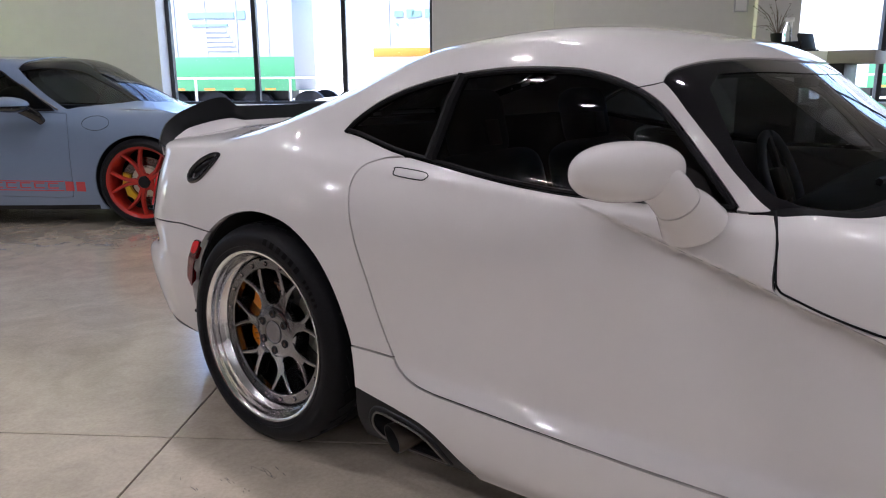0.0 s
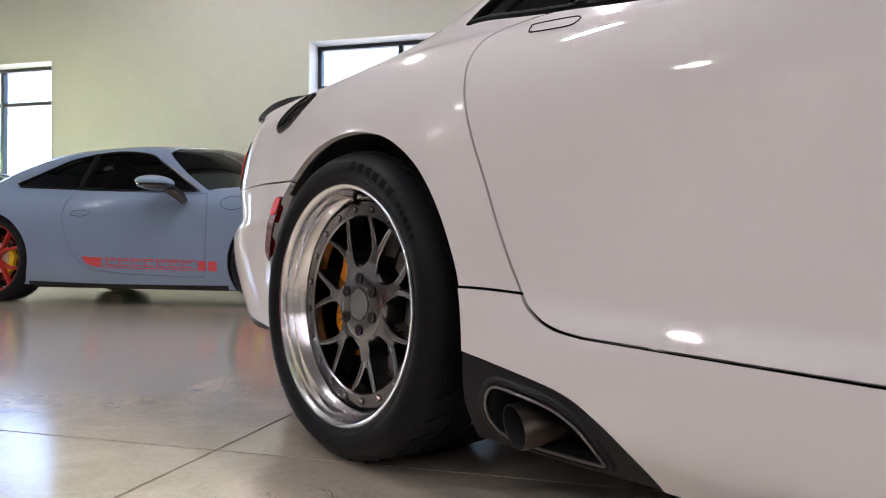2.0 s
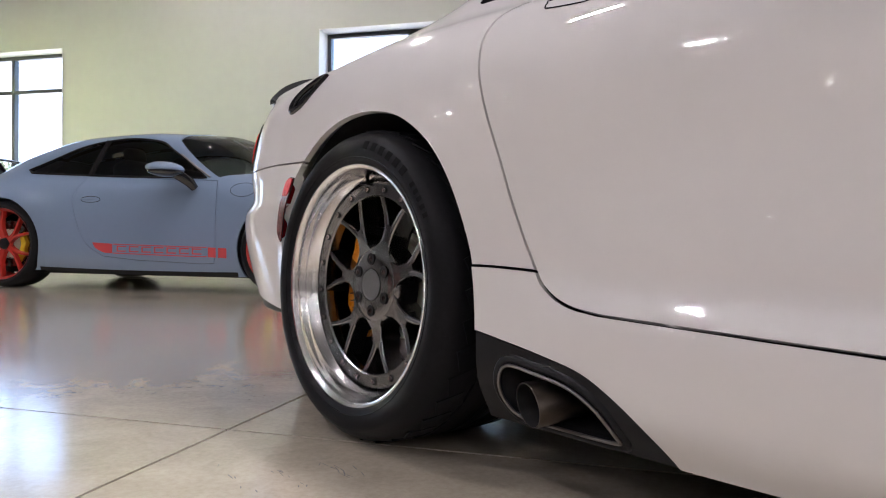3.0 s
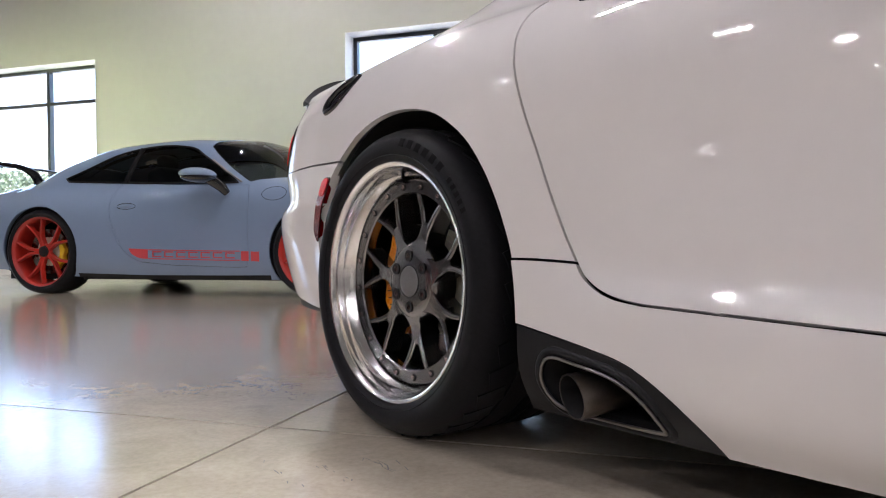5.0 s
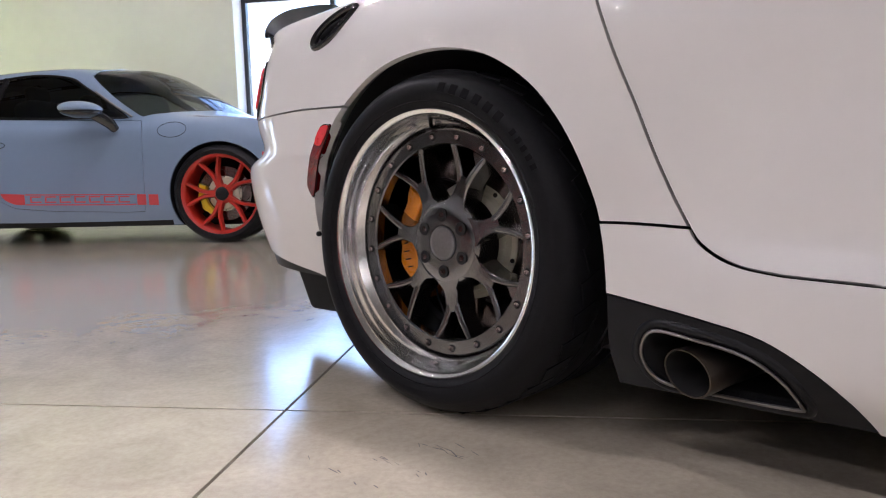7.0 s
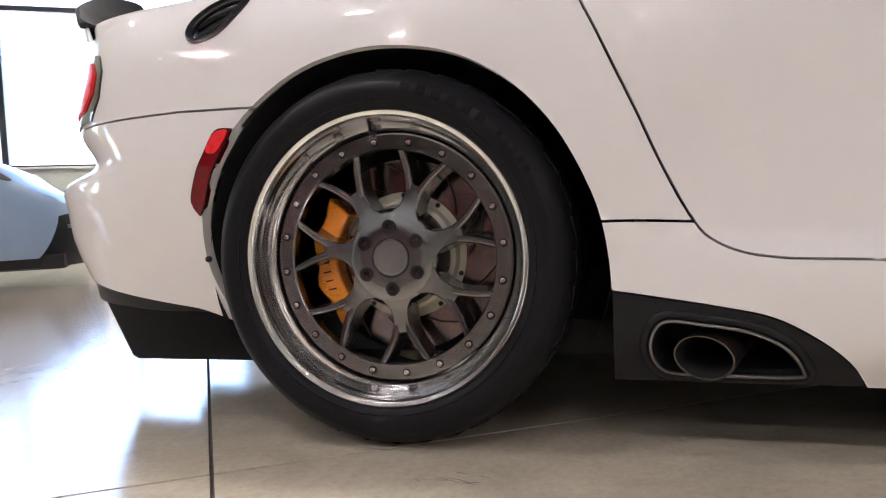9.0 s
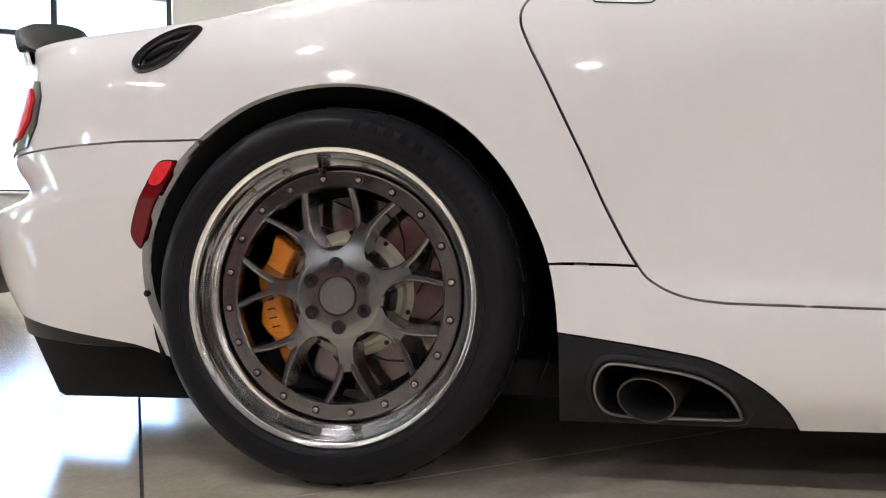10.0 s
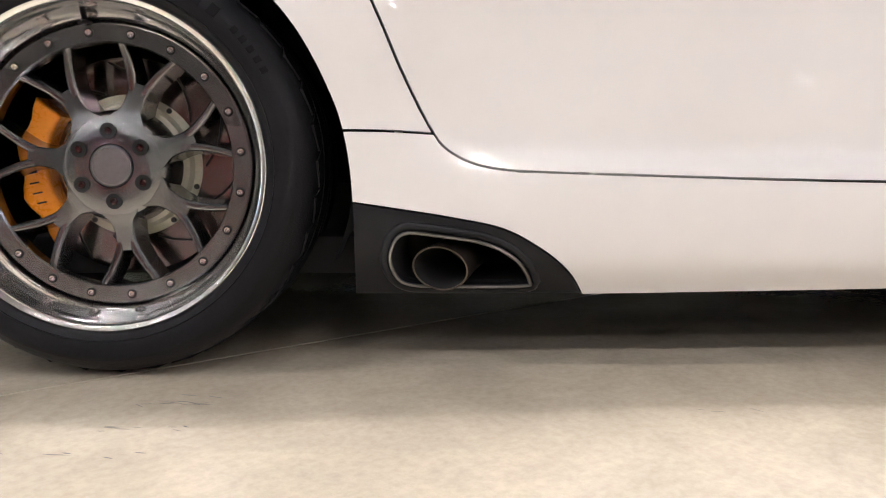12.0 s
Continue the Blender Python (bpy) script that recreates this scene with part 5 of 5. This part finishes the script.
for side in (1, -1):
    me = PSKIN.panel("body_shell", [(-3.85, .0), (1.35, .0), (1.35, PT), (-3.85, PT)],
                     [puv(PARCH_R), puv(PARCH_F), puv(PWIN), PSCREEN, PREAR, puv(grown(PDOOR, .002)), puv([(-2.1, .10), (-.36, .10), (-.36, .165), (-2.1, .175)])], side, 0.035, 0.2)
    me.materials.append(PAINT_B)
    part("body_shell", me, None, gt)
    for nm, poly, holes, mt, lab in (("door", puv(grown(PDOOR, -.002)), [puv(PWIN)], PAINT_B, ""),
                                     ("side_window", puv(PWIN), [], TINT, "dark tinted side glass"),
                                     ("windscreen", PSCREEN, [], TINT_W, "clear windscreen"),
                                     ("rear_window", PREAR, [], TINT, "tinted rear glass"),
                                     ("side_skirt", puv([(-2.1, .10), (-.36, .10), (-.36, .165), (-2.1, .175)]), [puv(PARCH_R), puv(PARCH_F)], DARK, "black side skirt")):
        me = PSKIN.panel(nm, poly, holes, side, 0.035, 0.2, lift=-.006 if mt in (TINT, TINT_W) else 0)
        me.materials.append(mt)
        part(nm, me, None, gt, lab)
    part("window_seal", sweep(pon(resample(PWIN, 0.04), 0.0, side), 0.008, 6, True), TRIMBLK, gt, "black window seal")
    part("window_post", sweep(pon([(-1.70, .91), (-1.69, 1.0), (-1.66, 1.20)], 0.0, side), 0.02, 6), TRIMBLK, gt, "black door pillar")
    part("pillar_trim", sweep(pon([(-.94, 1.075), (-.80, .98), (-.645, .885)], 0.008, side), 0.007, 6), BEZEL, gt, "bright trim on the screen pillar")
    part("fuel_flap", sweep(pon([(-.334 + .104 * math.cos(a), .788 + .053 * math.sin(a)) for a in np.linspace(0, 2 * math.pi, 32)[:-1]], 0.0, side), 0.002, 6, True), TRIMBLK, gt, "oval outline of the fuel flap")
    part("handle_recess", sweep(pon([(-1.63 + .085 * math.cos(a), .712 + .024 * math.sin(a)) for a in np.linspace(0, 2 * math.pi, 28)[:-1]], 0.0, side), 0.0022, 6, True), TRIMBLK, gt)
    part("door_handle", sweep(pon([(-1.72, .712), (-1.66, .714), (-1.58, .712)], 0.002, side), [0.006, 0.011, 0.006], 8), PAINT_B, gt)
    # stripe: outline and blocks in red film, lettering reduced to plain bars
    for poly in (smooth_line([(-1.60, .375), (-1.57, .33), (-1.50, .298), (-1.44, .292)], 3) + [(-1.425, .292), (-1.425, .366)],
                 [(-.60, .276), (-.535, .274), (-.535, .348), (-.60, .350)], [(-.515, .273), (-.445, .271), (-.445, .345), (-.515, .347)],
                 [(-1.42, .360), (-.61, .346), (-.61, .353), (-1.42, .367)], [(-1.42, .2905), (-.61, .2765), (-.61, .2835), (-1.42, .2975)]):
        me = PSKIN.panel("stripe", puv(poly), [], side, 0.03, 0.1, thick=0.001, lift=0.002)
        me.materials.append(DECAL)
        part("stripe", me, None, gt, "red stripe film")
    for k in range(7):
        x = -1.385 + .108 * k
        dz = -.014 / .8 * (k * .108)
        for bar in ([(x, .306 + dz), (x + .082, .305 + dz), (x + .082, .314 + dz), (x, .315 + dz)], [(x, .343 + dz), (x + .082, .342 + dz), (x + .082, .351 + dz), (x, .352 + dz)], [(x, .316 + dz), (x + .012, .316 + dz), (x + .012, .342 + dz), (x, .342 + dz)]):
            me = PSKIN.panel("lettering_bar", puv(bar), [], side, 0.03, 0.1, thick=0.001, lift=0.002)
            me.materials.append(DECAL)
            part("lettering_bar", me, None, gt)
    hl = PSKIN.panel("headlight", smooth_line([(.33, 4.9), (.42, 4.92), (.54, 4.72), (.66, 4.25), (.73, 3.72), (.65, 3.62), (.54, 3.85), (.42, 4.3)], 4, True), [], side, 0.02, 0.08, lift=0.004)
    hl.materials.append(GLOSSBLK)
    lamp_ob = part("headlight", hl, None, gt, "dark headlight glass")
    for u, v, r in ((.44, 4.55, .030), (.54, 4.25, .018)):
        c = PSKIN.place(np.array([u]), np.array([v]), side)[0]
        b = bmesh.new()
        bmesh.ops.create_uvsphere(b, u_segments=20, v_segments=12, radius=r)
        part("projector", turned(b, Matrix.Translation(tuple(float(q) for q in c)) @ Matrix.Diagonal((1, .5, .5, 1))), BEZEL, lamp_ob)
    it = PSKIN.panel("bumper_intake", [(.72, .5), (.865, 2.15), (.95, 2.25), (1.34, 2.25), (1.34, .5)], [], side, 0.02, 0.1, lift=0.004)
    it.materials.append(DARK)
    part("bumper_intake", it, None, gt, "black bumper intake")
    for nm, poly, lab in (("front_lip", [(.30, .02), (.30, .52), (1.34, .52), (1.34, .02)], "black front lip"), ("arch_strip", [(.28, 2.3), (.372, 2.3), (.385, 1.2), (.42, .5), (.28, .5)], "black strip beside the front wheel arch")):
        me = PSKIN.panel(nm, poly, [puv(PARCH_F)], side, 0.02, 0.1, lift=0.004)
        me.materials.append(DARK)
        part(nm, me, None, gt, lab)
    part("intake_blade", sweep([tuple(float(q) for q in p) for p in PSKIN.place(np.linspace(.90, 1.3, 9), np.full(9, 1.75), side)], 0.012, 8), BEZEL, gt)
    rf = PSKIN.panel("side_reflector", [(.30, 2.78), (.50, 2.80), (.47, 2.92), (.30, 2.96)], [puv(PARCH_F)], side, 0.02, 0.1, thick=.002, lift=0.003)
    rf.materials.append(DECAL)
    part("side_reflector", rf, None, gt, "red-brown side reflector")
    b = bmesh.new()
    bmesh.ops.create_uvsphere(b, u_segments=28, v_segments=16, radius=1)
    for v in b.verts:
        v.co.z *= 0.72 if v.co.z < 0 else 1.0
        v.co.x *= 1.0 - 0.16 * max(0.0, v.co.x) * (v.co.z < 0)
    tilt = Matrix.Translation((-.895, PYC - side * 1.0, .935)) @ pose(0, 0, 0, 0, 4, side * -20)
    hd = part("mirror_head", turned(b, tilt @ Matrix.Diagonal((.135, .145, .056, 1))), PAINT_B, gt, "grey-blue door mirror with a black lower shell")
    b = bmesh.new()
    bmesh.ops.create_uvsphere(b, u_segments=28, v_segments=16, radius=1)
    part("mirror_shell", turned(b, tilt @ Matrix.Translation((.012, 0, -.022)) @ Matrix.Diagonal((.126, .140, .038, 1))), GLOSSBLK, hd)
    part("mirror_arm", sweep([(-.735, PYC - side * .86, .80), (-.755, PYC - side * .90, .845), (-.80, PYC - side * .95, .885), (-.86, PYC - side * .99, .915)], [.030, .040, .040, .03], 12), GLOSSBLK, hd)
    for x, z, r in ((-2.457, .352, .385), (0, .338, .372)):
        pts = [(r * math.cos(a), r * math.sin(a)) for a in np.linspace(radians(-25), radians(205), 32)]
        lin = bmesh.new()
        a0 = [lin.verts.new((x + p, PYC - side * .87, z + q)) for p, q in pts]
        a1 = [lin.verts.new((x + p, PYC - side * .5, z + q)) for p, q in pts]
        for i in range(len(pts) - 1):
            lin.faces.new((a0[i], a0[i + 1], a1[i + 1], a1[i]))
        lin.faces.new(a1)
        part("wheel_arch_liner", lin, BLACKIN, gt)
part("underbody", boxed(-2.95, .9, PYC - .72, PYC + .72, .115, .2), BLACKIN, gt)
tubp = boxed(-2.1, -.3, PYC - .6, PYC + .6, .2, .5)
part("cabin_tub", tubp, BLACKIN, gt)
for y in (PYC - .36, PYC + .36):
    st = part("seat", turned(boxed(-.1, .1, -.24, .24, 0, .62, .07, 3), pose(-1.45, y, .45, 0, -14, 0)), LEATHER, gt, "dark sport seat")
    part("headrest", turned(boxed(-.05, .05, -.11, .11, .62, .74, .04, 3), pose(-1.45, y, .45, 0, -14, 0)), LEATHER, st)
part("dashboard", prism(smooth_line([(-.75, .6), (-.72, .8), (-.5, .86), (-.3, .84), (-.28, .6)], 3), PYC - .62, PYC + .62), DARK, gt)
# rear wing on swan-neck stays
wing = []
for k in range(21):
    a = -1 + k / 10
    wing.append([(x - .0, PYC + .70 * a, z + .03 * (1 - a * a)) for x, z in ((-3.60, 1.13), (-3.50, 1.145), (-3.34, 1.11), (-3.34, 1.102), (-3.50, 1.125))])
bmw = bmesh.new()
rows = [[bmw.verts.new(q) for q in r] for r in wing]
for a, b in zip(rows, rows[1:]):
    for i in range(5):
        bmw.faces.new((a[i], a[(i + 1) % 5], b[(i + 1) % 5], b[i]))
bmw.faces.new(rows[0])
bmw.faces.new(rows[-1][::-1])
bmesh.ops.recalc_face_normals(bmw, faces=bmw.faces)
rw = part("rear_wing", bmw, CARBON, gt, "black rear wing on swan-neck stays")
for y in (PYC - .42, PYC + .42):
    part("wing_stay", prism(smooth_line([(-2.84, .93), (-2.90, 1.02), (-2.97, 1.085), (-3.17, 1.15), (-3.42, 1.175), (-3.42, 1.155), (-3.20, 1.115), (-3.04, 1.05), (-2.98, .98), (-2.96, .92)], 3, True), y - .01, y + .01, .003), GLOSSBLK, rw)


def red_wheel(at, R, rim_r, cal):
    w = part("wheel", lathe([(rim_r + .01, -.03), (rim_r + .014, -.033), (rim_r + .013, -.026), (rim_r, -.018), (rim_r - .008, .0), (rim_r - .012, .03), (rim_r - .006, .2)], 72), RED, gt, "red five-fork alloy wheel", at=at)
    prof = [(rim_r + .01, -.02), (rim_r + .018, -.038), (rim_r + .04, -.045), (R - .03, -.04), (R - .008, -.02), (R, .005), (R, .22), (R - .02, .25), (rim_r, .24)]
    part("tyre", lathe(prof, 80), RUBBER, w, "black low-profile tyre")
    arms = bmesh.new()
    for k in range(5):
        th = radians(180 + 72 * k)
        for sg in (1, -1):
            a1 = th + sg * radians(17)
            pts = smooth_line([(.03 * math.cos(th + sg * .35), .03 * math.sin(th + sg * .35)), (.10 * math.cos(th + sg * .12), .10 * math.sin(th + sg * .12)),
                               (.16 * math.cos(th + sg * .16), .16 * math.sin(th + sg * .16)), ((rim_r) * math.cos(a1), rim_r * math.sin(a1))], 3)
            n = len(pts)
            arm_profile(arms, pts, [.026 - .009 * i / (n - 1) for i in range(n)], [.012 - .02 * (i / (n - 1)) for i in range(n)], .035)
    bmesh.ops.recalc_face_normals(arms, faces=arms.faces)
    part("spokes", merge(arms, lathe([(0, .02), (.06, .014), (.07, .03), (0, .05)], 40)), RED, w)
    part("centre_lock", lathe([(0, -.004), (.03, -.004), (.042, .0), (.048, .012), (.048, .03)], 32), DARK, w)
    ax = new("hub_carrier", to_mesh("hub_carrier", lathe([(0, .05), (.05, .05), (.05, .3), (0, .3)], 20), DARK))
    ax.parent = gt
    ax.matrix_basis = at
    brake(gt, at, .085, 1.02, YELLOW, cal)


for x, z, R, rr in ((0, .338, .338, .262), (-2.457, .352, .352, .275)):
    cal = 200 if x == 0 else -12
    red_wheel(pose(x, .035, z), R, rr, cal)
    red_wheel(pose(x, 2 * PYC - .035, z, 0, 0, 180), R, rr, 180 - cal)

# an unseen red coupe of the same build, added for wheel and floor reflections
across = tagged(copy_thing(gt, pose(-1.7, -8.2, 0, 0, 0, -4)), "glossy red sports coupe, added unseen across the aisle", "car")
for ob in across.children:
    if ob.material_slots and ob.material_slots[0].material == PAINT_B:
        ob.material_slots[0].link = 'OBJECT'
        ob.material_slots[0].material = PAINT_R

# ---------- reception corner ----------
DESKW = mat("white desk laminate", (0.72, 0.72, 0.70), 0.4, var=0.02, scale=4)
DESKG = mat("grey desk laminate", (0.22, 0.205, 0.19), 0.5, var=0.04, scale=6)
CLEAR = glass("clear bottle plastic", (0.9, 0.95, 0.95), 0.05)
desk = thing("reception_desk", "reception desk with a white and grey raised top", "desk", at=pose(0.384, 5.3, 0))
part("pedestal", boxed(-.03, .136, .02, .6, 0, 1.21, 0.006), DARK, desk, "dark pedestal")
part("white_top", boxed(-.216, .0, .0, .62, 1.21, 1.312, 0.004), DESKW, desk, "white laminate end")
part("grey_top", boxed(.002, .352, .0, .62, 1.21, 1.312, 0.004), DESKG, desk, "grey laminate top")
shelf = thing("dark_cabinet", "black cabinet beside the reception desk", "cabinet", at=pose(-.06, 5.35, 0))
part("body", boxed(-.27, .225, 0, .5, 0, 1.40, 0.006), GLOSSBLK, shelf)
part("door", boxed(-.26, .215, -.018, -.002, .05, 1.36, 0.004), DARK, shelf)
screen = thing("monitor", "thin black monitor seen from behind, tilted", "monitor", at=pose(.21, 5.45, 1.312, 0, 0, 70))
part("panel", turned(boxed(-.10, .10, -.015, .015, .02, .16, 0.006), pose(0, 0, 0, -18)), DARK, screen)
part("foot", boxed(-.06, .06, -.06, .06, 0, .02, 0.004), DARK, screen)
plant = thing("potted_plant", "small leafy plant in a dark pot", "plant", at=pose(-.075, 5.55, 1.40))
part("pot", turned(lathe([(0, 0), (.05, 0), (.065, .08), (.06, .08), (.055, .07), (0, .07)], 24), Matrix.Rotation(radians(90), 4, 'X')), DARK, plant)
rnd = random.Random(7)
vs, fs = [], []
stems = []
for k in range(16):
    a, s = rnd.uniform(0, 6.28), rnd.uniform(.08, .24)
    tip = Vector((s * math.cos(a), s * math.sin(a), rnd.uniform(.12, .36)))
    stems.append(sweep([(0, 0, .06), tuple(tip * .5 + Vector((0, 0, .08))), tuple(tip)], [.003, .0025, .0012], 5))
    for j in range(7):
        p = Vector((0, 0, .06)).lerp(tip, .35 + .1 * j)
        d1 = Vector((rnd.uniform(-1, 1), rnd.uniform(-1, 1), rnd.uniform(-.4, 1))).normalized() * .028
        d2 = d1.cross(Vector((0, 0, 1))).normalized() * .009
        k0 = len(vs)
        vs += [tuple(p), tuple(p + d1 * .5 + d2), tuple(p + d1), tuple(p + d1 * .5 - d2)]
        fs.append((k0, k0 + 1, k0 + 2, k0 + 3))
part("stems", merge(*stems), BARK, plant)
me = bpy.data.meshes.new("leaves")
me.from_pydata(vs, [], fs)
me.materials.append(LEAF)
part("leaves", me, None, plant)
bottle = thing("spray_bottle", "clear spray bottle with a white trigger head", "bottle", at=pose(.01, 5.5, 1.40))
part("body", turned(lathe([(0, 0), (.035, 0), (.038, .02), (.038, .10), (.015, .15), (.012, .17), (0, .17)], 24), Matrix.Rotation(radians(-90), 4, 'X') @ Matrix.Rotation(radians(180), 4, 'X')), CLEAR, bottle)
part("trigger", merge(boxed(-.02, .05, -.012, .012, .17, .205, .005), boxed(.03, .04, -.006, .006, .12, .17, .003)), DESKW, bottle)
frame_thing = thing("wall_frame", "small white framed notice on the wall", "picture frame", at=ROOM @ Matrix.Translation((6.05, FACE - .062, 1.74)))
fb = merge(boxed(-.07, .07, -.02, 0, .20, .215), boxed(-.07, .07, -.02, 0, 0, .015), boxed(-.07, -.055, -.02, 0, .015, .2), boxed(.055, .07, -.02, 0, .015, .2))
part("border", fb, GREY, frame_thing)
part("sheet", boxed(-.055, .055, -.008, -.002, .015, .2), WHITEP, frame_thing)
